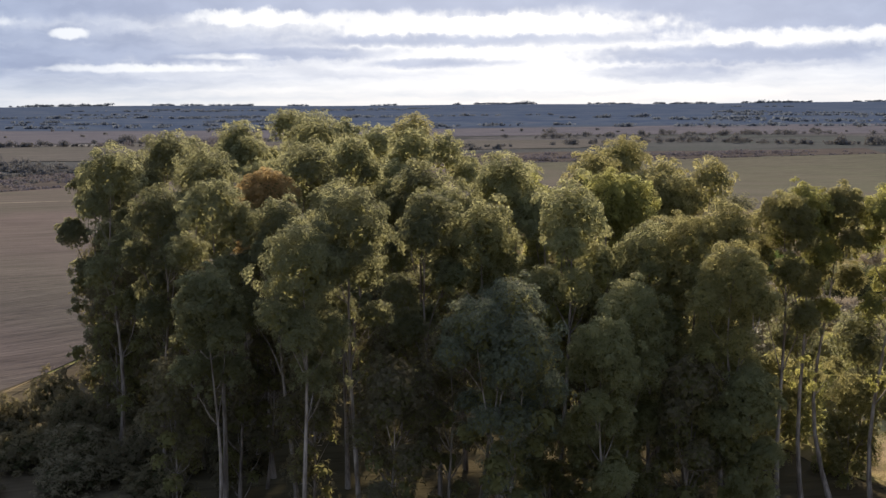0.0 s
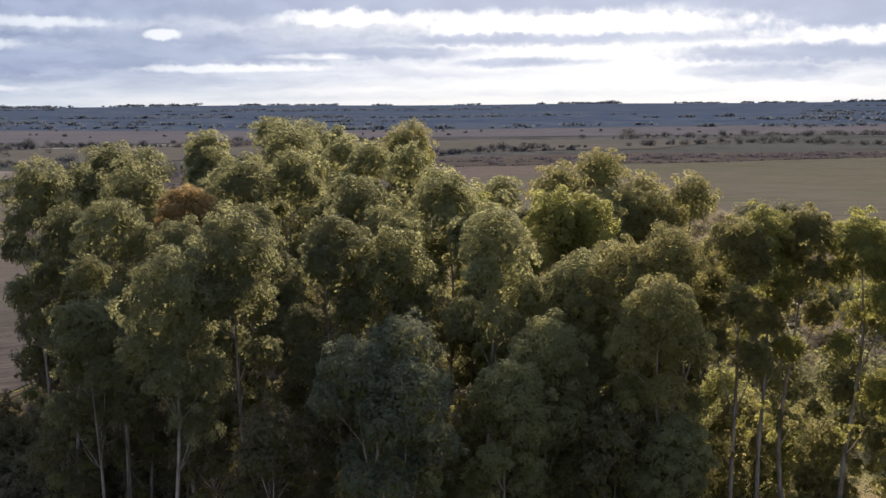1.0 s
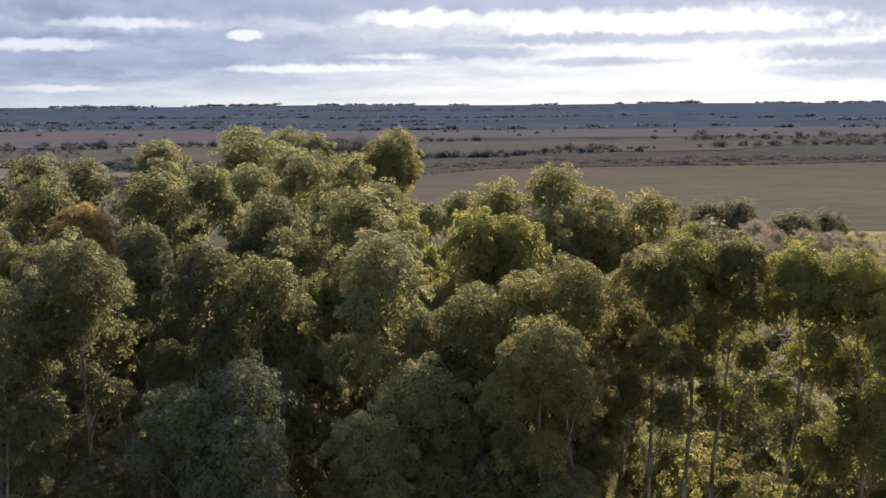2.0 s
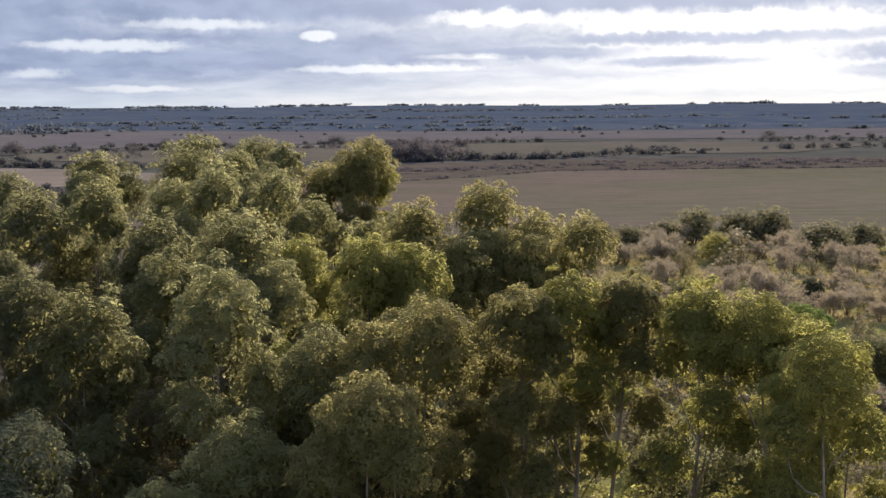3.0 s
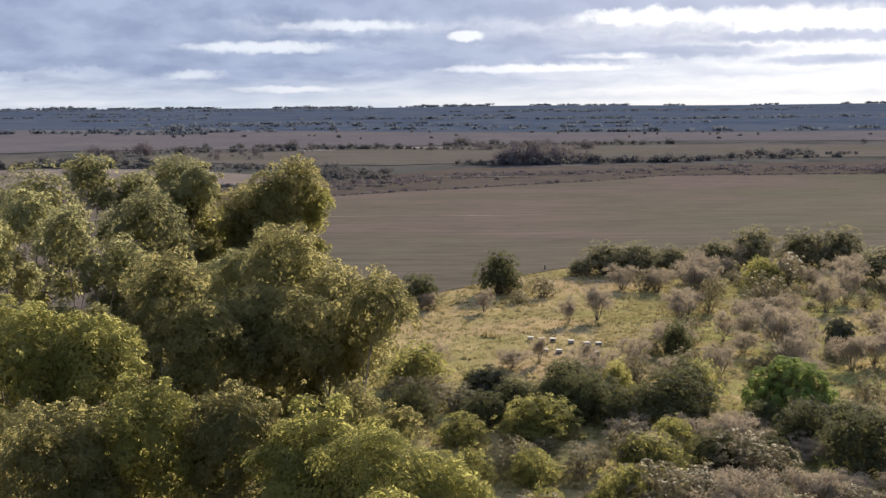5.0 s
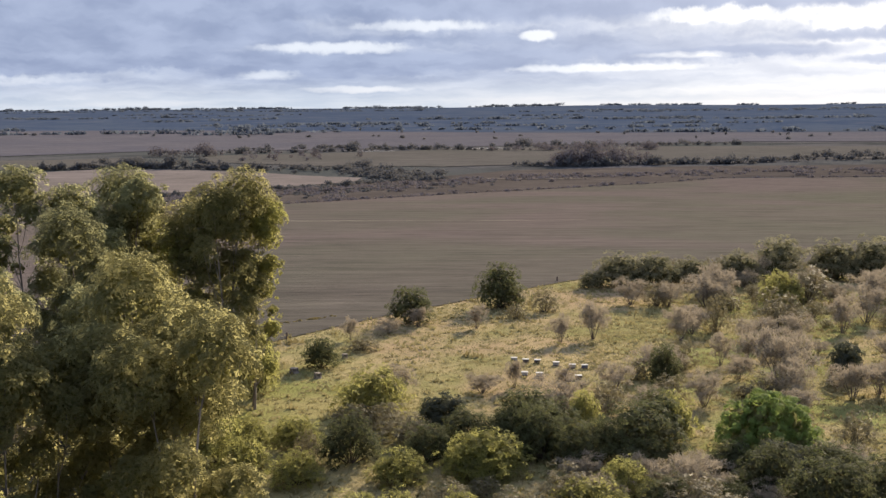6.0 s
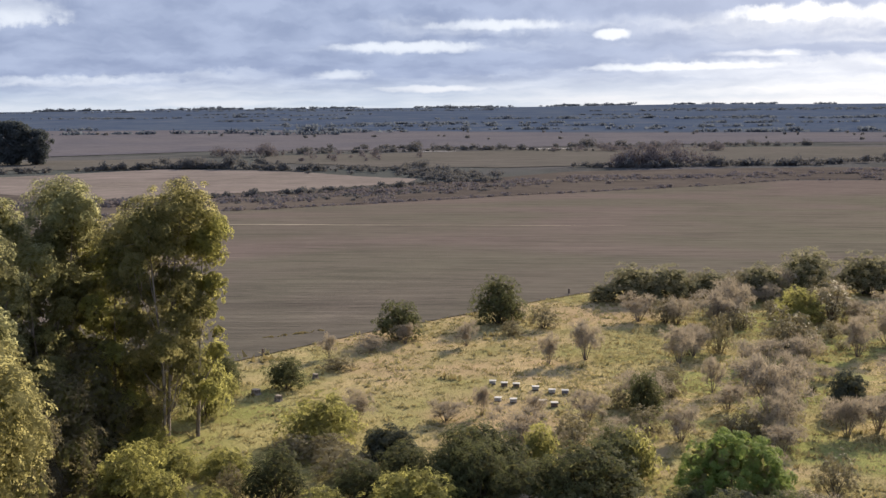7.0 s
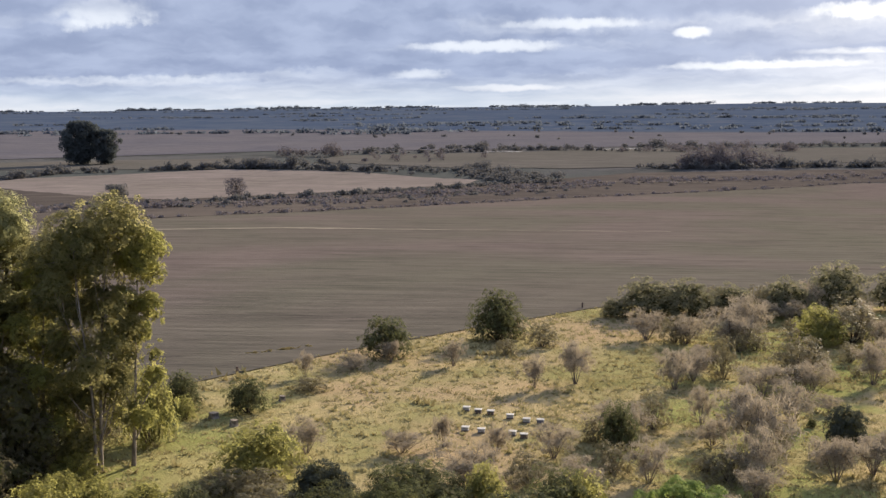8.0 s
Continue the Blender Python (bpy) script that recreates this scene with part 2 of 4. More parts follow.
def mesh_object(name, verts, faces, mats, smooth=False, slots=None):
    """verts: array of n x 3; faces: list of index arrays, each m x corners; slots: the material of each array."""
    me = bpy.data.meshes.new(name)
    verts = np.asarray(verts, np.float32)
    faces = [np.asarray(q, np.int32) for q in (faces if isinstance(faces, list) else [faces]) if len(q)]
    me.vertices.add(len(verts))
    me.vertices.foreach_set("co", verts.ravel())
    me.loops.add(sum(q.size for q in faces))
    me.loops.foreach_set("vertex_index", np.concatenate([q.ravel() for q in faces]))
    sizes = np.concatenate([np.full(len(q), q.shape[1], np.int32) for q in faces])
    me.polygons.add(len(sizes))
    me.polygons.foreach_set("loop_start", np.concatenate([[0], np.cumsum(sizes)[:-1]]).astype(np.int32))
    me.polygons.foreach_set("use_smooth", np.full(len(sizes), smooth))
    if slots:
        me.polygons.foreach_set("material_index", np.concatenate([np.full(len(q), i, np.int32) for q, i in zip(faces, slots)]))
    for m in mats if isinstance(mats, (list, tuple)) else [mats]:
        me.materials.append(m)
    me.update(calc_edges=True)
    return new(name, me)


def grid_faces(nu, nv, wrap=False):
    i, j = np.meshgrid(np.arange(nu if wrap else nu - 1), np.arange(nv - 1), indexing="ij")
    i, j = i.ravel(), j.ravel()
    i2 = (i + 1) % nu
    return np.stack([i * nv + j, i2 * nv + j, i2 * nv + j + 1, i * nv + j + 1], 1)


def ground_material():
    mat, k, b, _ = material("pasture_and_scrub", 1.0, 0.0)
    pos = k.n("ShaderNodeTexCoord").outputs["Object"]
    x, y, z = k.split(pos)
    flat = k.vec(x, y, 0.0)
    # close by: straw, green grass and bare reddish soil
    patchy = k.noise(flat, 0.09, 5.0, 0.6, 0.4)
    tuft = k.noise(flat, 1.3, 5.0, 0.65)
    soil = k.noise(flat, 0.05, 4.0, 0.6)
    grass = k.mix(k.ramp(patchy, 0.36, 0.64), (0.240, 0.226, 0.100), (0.385, 0.308, 0.174))
    lush = k.math("MULTIPLY", k.ramp(x, 13.0, -3.0), k.ramp(k.math("ADD", y, k.math("MULTIPLY", patchy, 30.0)), 140.0, 112.0))
    grass = k.mix(k.math("MULTIPLY", lush, 0.8), grass, (0.228, 0.246, 0.082))
    meadow = k.math("MULTIPLY", k.ramp(x, 13.0, 20.0), k.ramp(k.noise(flat, 0.16, 4.0, 0.6, 0.3), 0.44, 0.56))
    grass = k.mix(k.math("MULTIPLY", meadow, 0.75), grass, (0.216, 0.238, 0.080))
    blade = k.noise(flat, 5.0, 4.0, 0.7)
    grass = k.mix(k.ramp(tuft, 0.28, 0.48), (0.225, 0.186, 0.090), grass)
    # hollows between tufts are coloured darker, imitating their small shadows
    grass = k.mix(k.ramp(blade, 0.42, 0.30), grass, (0.195, 0.155, 0.064))
    grass = k.mix(k.ramp(soil, 0.47, 0.62, 0.0, 0.65), grass, (0.345, 0.254, 0.166))
    # far off: pasture, scrub patches in long shapes, dulled for haze and cloud shade
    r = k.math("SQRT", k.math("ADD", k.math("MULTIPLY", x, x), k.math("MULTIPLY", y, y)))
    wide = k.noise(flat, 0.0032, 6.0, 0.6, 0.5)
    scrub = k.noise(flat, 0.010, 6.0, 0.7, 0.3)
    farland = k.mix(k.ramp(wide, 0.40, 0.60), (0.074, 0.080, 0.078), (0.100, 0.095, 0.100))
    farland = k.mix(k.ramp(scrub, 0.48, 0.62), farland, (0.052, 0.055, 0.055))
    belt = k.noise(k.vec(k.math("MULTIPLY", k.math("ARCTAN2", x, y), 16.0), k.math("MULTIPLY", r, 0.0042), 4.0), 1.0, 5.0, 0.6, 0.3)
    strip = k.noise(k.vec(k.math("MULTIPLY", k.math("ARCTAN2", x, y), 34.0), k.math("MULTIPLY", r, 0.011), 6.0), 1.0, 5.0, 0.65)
    # the blue of the hills is distance haze put into the base colour
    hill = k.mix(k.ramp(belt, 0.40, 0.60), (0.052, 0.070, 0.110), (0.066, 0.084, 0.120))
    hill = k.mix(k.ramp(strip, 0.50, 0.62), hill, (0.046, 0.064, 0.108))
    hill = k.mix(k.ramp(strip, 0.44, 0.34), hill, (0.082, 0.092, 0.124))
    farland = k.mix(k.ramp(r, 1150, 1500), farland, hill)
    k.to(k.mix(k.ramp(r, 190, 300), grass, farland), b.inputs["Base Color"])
    bump(k, b, k.math("ADD", k.math("MULTIPLY", tuft, 0.8), blade), 0.8, 0.26)
    return mat


def ground():
    centre = (20.0, 60.0)
    rad = np.concatenate([np.arange(0.5, 200, 4.5), 200 * 1.034 ** np.arange(97)])
    rad = rad[rad < 4990]
    ang = np.radians(np.arange(0, 360, 1.5))
    a, r = np.meshgrid(ang, rad, indexing="ij")
    x, y = centre[0] + r * np.sin(a), centre[1] + r * np.cos(a)
    verts = np.stack([x, y, land(x, y)], -1).reshape(-1, 3)
    hub = np.array([[*centre, float(land(*centre))]])
    n = len(verts)
    first = np.arange(len(ang)) * len(rad)
    fan = np.stack([np.full(len(ang), n), first, np.roll(first, -1)], 1)
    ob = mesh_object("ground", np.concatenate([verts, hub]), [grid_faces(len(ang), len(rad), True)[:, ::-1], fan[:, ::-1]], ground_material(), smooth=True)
    tagged(ob, "rolling pasture with straw-coloured grass and dark scrub", "ground", kind="structure")


ground()


def soil_material(name, a, c, line, spacing, rows_dir=0.0, fleck=None, crop=None):
    """Worked land: a and c are the two tones, line how strongly the rows show, crop what comes up towards its east side."""
    mat, k, b, _ = material(name, 1.0, 0.0)
    pos = k.n("ShaderNodeTexCoord").outputs["Object"]
    x, y, z = k.split(pos)
    ca, sa = math.cos(radians(rows_dir)), math.sin(radians(rows_dir))
    along = k.math("ADD", k.math("MULTIPLY", x, ca), k.math("MULTIPLY", y, sa))
    across = k.math("SUBTRACT", k.math("MULTIPLY", y, ca), k.math("MULTIPLY", x, sa))
    flat = k.vec(x, y, 0.0)
    broad = k.noise(flat, 0.011, 5.0, 0.55, 0.6)
    rows = k.noise(k.vec(k.math("MULTIPLY", along, 0.035), k.math("MULTIPLY", across, 1.0 / spacing), 2.0), 1.0, 5.0, 0.65, 0.4)
    fine = k.noise(k.vec(k.math("MULTIPLY", along, 0.16), k.math("MULTIPLY", across, 1.5), 5.0), 1.0, 6.0, 0.68, 0.3)
    clod = k.noise(k.vec(k.math("MULTIPLY", along, 0.05), k.math("MULTIPLY", across, 0.16), 3.0), 1.0, 7.0, 0.72, 0.5)
    col = k.mix(k.ramp(broad, 0.36, 0.64), a, c)
    if crop:
        east = k.ramp(k.math("ADD", x, k.math("MULTIPLY", k.math("SUBTRACT", broad, 0.5), 160.0)), -60.0, 110.0)
        col = k.mix(k.math("MULTIPLY", east, 0.6), col, crop)
    col = k.mix(k.math("MULTIPLY", k.ramp(clod, 0.46, 0.66), 0.7), col, k.mix(1.0, col, (0.74, 0.74, 0.76), "MULTIPLY"))
    dark = k.mix(1.0, col, (0.62, 0.62, 0.62), "MULTIPLY")
    pale = k.mix(1.0, col, (1.35, 1.33, 1.3), "MULTIPLY")
    col = k.mix(k.math("MULTIPLY", k.ramp(rows, 0.6, 0.36), line), col, dark)
    col = k.mix(k.math("MULTIPLY", k.ramp(rows, 0.56, 0.72), line), col, pale)
    col = k.mix(k.math("MULTIPLY", k.ramp(fine, 0.5, 0.68), 0.85), col, dark)
    col = k.mix(k.math("MULTIPLY", k.ramp(fine, 0.46, 0.32), 0.5), col, pale)
    if fleck:
        col = k.mix(k.ramp(k.noise(k.vec(k.math("MULTIPLY", along, 0.02), k.math("MULTIPLY", across, 0.05), 9.0), 1.0, 4.0), 0.58, 0.72), col, fleck)
    k.to(col, b.inputs["Base Color"])
    bump(k, b, k.math("ADD", fine, k.math("MULTIPLY", rows, 0.6)), 0.9, 0.2)
    return mat


def resample(pts, n):
    pts = np.array(pts, float)
    s = np.concatenate([[0], np.cumsum(np.hypot(*np.diff(pts, axis=0).T))])
    u = np.linspace(0, s[-1], n)
    return np.stack([np.interp(u, s, pts[:, 0]), np.interp(u, s, pts[:, 1])], 1)


def field(name, near, far, lift, mat, label, nu=120, nv=50, ragged=1.0):
    """A sheet of worked land laid on the ground between two edges."""
    rng = np.random.default_rng(len(name) + nu)
    a, c = resample(near, nu), resample(far, nu)
    for edge in (a, c):
        wob = np.convolve(rng.normal(0, 1, nu + 8), np.ones(9) / 3, "valid")
        edge[:, 1] += wob * ragged
    v = np.linspace(0, 1, nv)[None, :, None]
    p = a[:, None] * (1 - v) + c[:, None] * v
    verts = np.concatenate([p, (land(p[..., 0], p[..., 1]) + lift)[..., None]], -1).reshape(-1, 3)
    ob = mesh_object(name, verts, grid_faces(nu, nv)[:, ::1], mat, smooth=True)
    return tagged(ob, label, "field", kind="structure")


STUBBLE = soil_material("stubble_soil", (0.129, 0.107, 0.101), (0.108, 0.100, 0.085), 0.42, 2.2, 23.0, crop=(0.117, 0.119, 0.085))
# PALE, GREEN and MAUVE are shifted towards grey-blue as distance haze
PALE = soil_material("pale_stubble", (0.190, 0.164, 0.156), (0.168, 0.147, 0.136), 0.4, 9.0, 40.0, (0.112, 0.094, 0.090))
GREEN = soil_material("young_pasture", (0.102, 0.097, 0.089), (0.114, 0.106, 0.099), 0.4, 8.0, 30.0)
MAUVE = soil_material("fallow_soil_hazed", (0.104, 0.101, 0.119), (0.119, 0.113, 0.127), 0.3, 14.0, 20.0)
TRACK = soil_material("pale_wheel_track", (0.36, 0.325, 0.27), (0.22, 0.195, 0.165), 0.6, 1.2, 23.0)
SCRUB = soil_material("creek_scrub", (0.078, 0.068, 0.064), (0.104, 0.090, 0.082), 0.5, 7.0, 25.0)

field("field_near", [(-300, -160), (-130, -40), (-70, 20), (-42, 62), (-31.5, 80), (-22, 100), (-14.5, 120), (-9.5, 138), (-5, 150), (1, 166), (14, 178), (40, 185), (90, 186), (200, 170), (420, 120)],
      [(-330, 140), (-235, 205), (-169, 236), (-151, 262), (-131, 311), (-108, 408), (-75, 470), (-40, 535), (31, 556), (96, 566), (160, 582), (227, 594), (330, 600), (460, 560)],
      0.07, STUBBLE, "brown stubble field with faint green drill rows", 300, 90, 0.45)
# litter sheet, its colour darkened to stand in for shade under the trees
LITTER = soil_material("leaf_litter_shaded", (0.110, 0.088, 0.062), (0.092, 0.084, 0.050), 0.3, 3.0, 10.0)
field("grove_floor", [(-44, 57), (-34, 45), (-8, 38), (6, 36), (20, 42), (26, 46), (29, 50)], [(-31.8, 79.8), (-24, 95), (-17, 105), (-8, 101), (-2, 90), (12, 72), (25, 55)],
      0.05, LITTER, "leaf litter under the gum trees, darkened for shade", 160, 40, 1.0)
field("creek_flat", [(-330, 141), (-235, 206), (-169, 238), (-151, 264), (-131, 313), (-108, 410), (-75, 472), (-40, 537), (31, 558), (96, 568), (160, 584), (227, 596)],
      [(-420, 330), (-350, 386), (-262, 358), (-228, 354), (-211, 394), (-192, 440), (-178, 482), (-140, 560), (-60, 600), (60, 640), (160, 640), (240, 660)],
      0.10, SCRUB, "dark brown rough creek flat", 150, 40, 1.5)
field("field_pale", [(-430, 420), (-354, 384), (-267, 356), (-230, 352), (-213, 392), (-194, 438), (-183, 478)],
      [(-440, 430), (-393, 416), (-364, 457), (-337, 508), (-289, 517), (-240, 512), (-191, 500)],
      0.16, PALE, "pale beige harvested field by the creek", 120, 40, 1.5)
field("field_meadow", [(-520, 440), (-443, 457), (-390, 483), (-321, 523)], [(-590, 500), (-514, 516), (-474, 566), (-397, 620)],
      0.2, GREEN, "green grazed meadow", 60, 24, 2.0)
field("field_meadow_far", [(-330, 575), (-233, 554), (-179, 569), (-147, 598), (-60, 660), (80, 690)], [(-376, 662), (-295, 741), (-261, 804), (-234, 841), (-60, 880), (160, 860)],
      0.25, GREEN, "dull green meadow beyond the creek", 80, 30, 3.0)
field("field_fallow", [(-760, 480), (-558, 552), (-466, 721), (-355, 771), (-228, 886), (-97, 982), (120, 1000), (420, 960)],
      [(-1500, 800), (-1185, 1070), (-860, 1236), (-501, 1303), (-150, 1323), (150, 1330), (400, 1300), (700, 1240)],
      0.3, MAUVE, "brown fallow field, tinted mauve-blue for haze", 120, 40, 5.0)


# ---- plants ----
def tube(path, radii, sides=6):
    """A tapering tube along a path: verts, quads."""
    path, radii = np.asarray(path, float), np.asarray(radii, float)
    d = np.gradient(path, axis=0)
    d /= np.linalg.norm(d, axis=1)[:, None] + 1e-9
    ref = np.where(np.abs(d[:, 2:3]) > 0.9, np.array([[1.0, 0, 0]]), np.array([[0, 0, 1.0]]))
    u = np.cross(d, ref)
    u /= np.linalg.norm(u, axis=1)[:, None] + 1e-9
    v = np.cross(d, u)
    a = np.linspace(0, 2 * math.pi, sides, endpoint=False)
    ring = path[None] + radii[None, :, None] * (np.cos(a)[:, None, None] * u[None] + np.sin(a)[:, None, None] * v[None])
    return ring.reshape(-1, 3), grid_faces(sides, len(path), True)


class Bits:
    """Collects pieces of one mesh."""

    def __init__(self):
        self.v, self.f, self.n = [], [], 0

    def add(self, v, q):
        self.v.append(v), self.f.append(np.asarray(q) + self.n)
        self.n += len(v)

    def verts(self):
        return np.concatenate(self.v)


def limb(bits, a, c, r0, r1, rng, sag=0.0, n=5, sides=5):
    """A bent branch from a to c."""
    a, c = np.asarray(a, float), np.asarray(c, float)
    u = np.linspace(0, 1, n)[:, None]
    size = np.linalg.norm(c - a)
    bend = rng.normal(0, 0.06 * size, 3) + np.array([0, 0, -sag * size])
    path = a * (1 - u) + c * u + np.sin(u * math.pi) * bend
    bits.add(*tube(path, np.linspace(r0, r1, n), sides))
    return path


def leaves(lobes, count, size, rng, droop=0.5, shell=0.55, slim=0.36, face=1.0, loose=0.8):
    """Slim pointed leaves spread through the outer part of ellipsoid lobes, facing more or less outwards: verts, triangles.
    lobes: rows of centre and three half sizes, and for a tuft the way it opens."""
    lobes = np.asarray(lobes, float)
    area = (lobes[:, 3] * lobes[:, 4] + lobes[:, 5] * (lobes[:, 3] + lobes[:, 4]) / 2)
    pick = rng.choice(len(lobes), count, p=area / area.sum())
    u = rng.normal(size=(count, 3))
    u /= np.linalg.norm(u, axis=1)[:, None]
    if lobes.shape[1] == 9:
        u += 1.0 * lobes[pick, 6:9]
        u /= np.linalg.norm(u, axis=1)[:, None]
    else:
        u[:, 2] = np.where((u[:, 2] < -0.2) & (rng.random(count) < 0.55), -u[:, 2], u[:, 2])
    rad = 1 - shell * rng.random(count) ** 1.6 + rng.normal(0, 0.05, count)
    c = lobes[pick, :3] + lobes[pick, 3:6] * u * rad[:, None]
    nrm = face * (u + np.array([0, 0, 0.4])) + rng.normal(0, loose, (count, 3))
    ax = rng.normal(0, 0.7, (count, 3)) + u * 0.3 + np.array([0, 0, -droop])
    sd = np.cross(nrm, ax)
    sd /= np.linalg.norm(sd, axis=1)[:, None] + 1e-9
    ax = np.cross(sd, nrm)
    ax /= np.linalg.norm(ax, axis=1)[:, None] + 1e-9
    ln = size * rng.uniform(0.6, 1.4, count)[:, None]
    v = np.stack([c - ax * ln * 0.5 + sd * ln * slim * 0.5, c - ax * ln * 0.5 - sd * ln * slim * 0.5, c + ax * ln * 0.5], 1).reshape(-1, 3)
    return v, np.arange(count * 3).reshape(-1, 3)


def place(name, x, y, label, category, group="", dz=-0.05):
    base = new(name)
    base.location = (x, y, float(land(x, y)) + dz)
    return tagged(base, label, category, group)


def tufts_on(c, half, n, turn, rng, small=0.30, large=0.46, below=1.55):
    """Tufts over the upper and outer side of one head of foliage: rows for leaves()."""
    rows = []
    for q in range(n):
        e, g = math.asin(max(-0.99, 1 - below * (q + 0.5) / n)), q * 2.4 + turn
        w = np.array([math.cos(g) * math.cos(e), math.sin(g) * math.cos(e), math.sin(e)]) + rng.normal(0, 0.14, 3)
        r = half[0] * rng.uniform(small, large)
        o = w + np.array([0, 0, 0.45])
        rows.append([*(c + w * np.asarray(half) * rng.uniform(0.82, 1.0)), r, r, r * 0.9, *(o / np.linalg.norm(o))])
    return rows


def gum_tree(x, y, top, spread, low, leaf, label, seed, stems=1, count=6500, size=0.24, side=(0, 0), fill=0.45, group="gum trees of the grove", open_crown=False):
    """A gum tree whose crown tops out at the height top (of the world), is 2 * spread wide
    and begins at the part low of its height: heads of foliage on forking limbs, each head knobbly with tufts."""
    rng = np.random.default_rng(seed)
    base = place("gum_tree", x, y, label, "tree", group)
    H, spread = top - base.location.z, spread * 0.94
    wood, heads, low_heads, tufts, boughs = Bits(), [], [], [], []
    turn = rng.uniform(0, 2 * math.pi)
    for s in range(stems):
        share = 0 if stems == 1 else (0.5 if stems < 4 else 0.55)
        off = spread * share * np.array([math.cos(turn + 6.28 / stems * s), math.sin(turn + 6.28 / stems * s)])
        hh = H * (1.0 if s == 0 else rng.uniform(0.86, 0.98))
        lean = rng.normal(0, 0.025 * hh, 2) * (0.6 if stems > 1 else 1)
        tip = np.array([off[0], off[1], hh * 0.93])
        u = np.linspace(0, 1, 9)[:, None]
        foot = np.array([off[0] * 0.2 - lean[0], off[1] * 0.2 - lean[1], -0.3])
        path = foot * (1 - u) + tip * u + np.sin(u * math.pi) * np.array([*rng.normal(0, 0.02 * hh, 2), 0]) + np.sin(u * 2 * math.pi) * np.array([*rng.normal(0, 0.012 * hh, 2), 0])
        r0 = 0.0085 * hh * (0.8 if stems > 1 else 1.0)
        rad = r0 * (1 - 0.88 * u[:, 0]) + 0.3 * r0 * np.exp(-u[:, 0] * 18)
        wood.add(*tube(path, rad, 8))
        rs = spread * (1.0 if stems == 1 else 0.72 if stems < 4 else 0.66)
        span = hh * (1 - low)
        k = max(4, int((7 if stems == 1 else 5) * (fill / 0.45)))
        for i in range(k):  # one dome of foliage at the top, smaller ones on its shoulders and further down
            ang = turn + i * 2.4 + rng.uniform(-0.45, 0.45)
            if i == 0:
                rl = rs * rng.uniform(0.64, 0.76)
                rz = rl * rng.uniform(0.95, 1.25)
                reach, z, n = 0.0, hh - rz, 42
            else:
                rl = rs * rng.uniform(0.34, 0.46)
                rz = rl * rng.uniform(0.9, 1.2)
                reach = (rs - rl * 0.7) * rng.uniform(0.7, 1.05)
                z, n = hh - rz - rs * rng.uniform(0.5, 1.1) - span * fill * 1.2 * (i - 1) / k * rng.uniform(0.7, 1.2), 18
            stem_at = path[np.argmin(np.abs(path[:, 2] - z))]
            c = np.array([stem_at[0] + math.cos(ang) * reach, stem_at[1] + math.sin(ang) * reach, z])
            half = (rl, rl * rng.uniform(0.9, 1.1), rz)
            heads.append([*c, *half])
            tufts += tufts_on(c, half, n, ang, rng, *((0.24, 0.36) if i == 0 else (0.30, 0.44)))
            zb = max(hh * low * 0.55, z - reach * rng.uniform(0.9, 1.6) - 0.8)
            j = np.argmin(np.abs(path[:, 2] - zb))
            limb(wood, path[j], c, max(0.025, rad[j] * 0.55), 0.018, rng, 0.06)
            for q in range(4 if i == 0 else 2):
                limb(wood, c * 0.7 + path[j] * 0.3, c + rng.normal(0, 0.4 * rl, 3), 0.03, 0.008, rng, n=3, sides=4)
        k2 = int((3 if open_crown else 8) * max(0.3, 0.62 - low) / 0.4)
        for i in range(k2):  # looser boughs lower down
            f = (i + rng.random()) / k2
            rl = rs * rng.uniform(0.24, 0.40)
            ang = turn + i * 2.4 + rng.uniform(-0.6, 0.6)
            reach = (rs * rng.uniform(0.75, 1.0) - rl) * (0.75 + 0.3 * f)
            z = hh * low + rl * 0.6 + span * 0.62 * f
            stem_at = path[np.argmin(np.abs(path[:, 2] - z))]
            c = np.array([stem_at[0] + math.cos(ang) * reach + side[0] * (1 - f) * rs, stem_at[1] + math.sin(ang) * reach + side[1] * (1 - f) * rs, z])
            if not open_crown:
                low_heads.append([*c, rl, rl, rl])
            boughs += tufts_on(c, (rl, rl, rl * rng.uniform(0.8, 1.3)), 7, ang, rng, 0.35, 0.6, 1.8)
            j = np.argmin(np.abs(path[:, 2] - max(0.3, z - 0.7 - 0.5 * reach)))
            limb(wood, path[j], c, max(0.015, rad[j] * 0.35), 0.01, rng, 0.05, n=4, sides=4)
    part_of(mesh_object("trunk", wood.verts(), wood.f, BARK, smooth=True), base)
    count, size = int(count * 1.2), size * 1.12
    n1 = (1200 if open_crown else 2000) * stems
    n3 = int(count * (0.06 if open_crown else 0.13)) if boughs else 0
    # inner leaves added to stop light passing through the heads
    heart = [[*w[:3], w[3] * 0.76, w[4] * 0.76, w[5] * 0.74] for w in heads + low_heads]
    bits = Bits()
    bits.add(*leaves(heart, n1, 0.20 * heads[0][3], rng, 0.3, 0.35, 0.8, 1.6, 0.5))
    caps = [[*w[:3], w[3] * 1.05, w[4] * 1.05, w[5] * 1.05, 0, 0, 0.55] for w in heads]
    n2 = int(0.5 * (count - n3))
    bits.add(*leaves(caps, n2, size, rng, 0.3, 0.3, 0.70, 2.0, 0.5))
    bits.add(*leaves(tufts, count - n2 - n3, size, rng, 0.3, 0.55, 0.70, 1.8, 0.55))
    if n3:
        bits.add(*leaves(boughs, n3, size * 1.1, rng, 0.8, 0.6, 0.45, 1.4, 0.7))
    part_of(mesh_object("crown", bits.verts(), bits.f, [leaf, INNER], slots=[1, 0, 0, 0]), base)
    return base


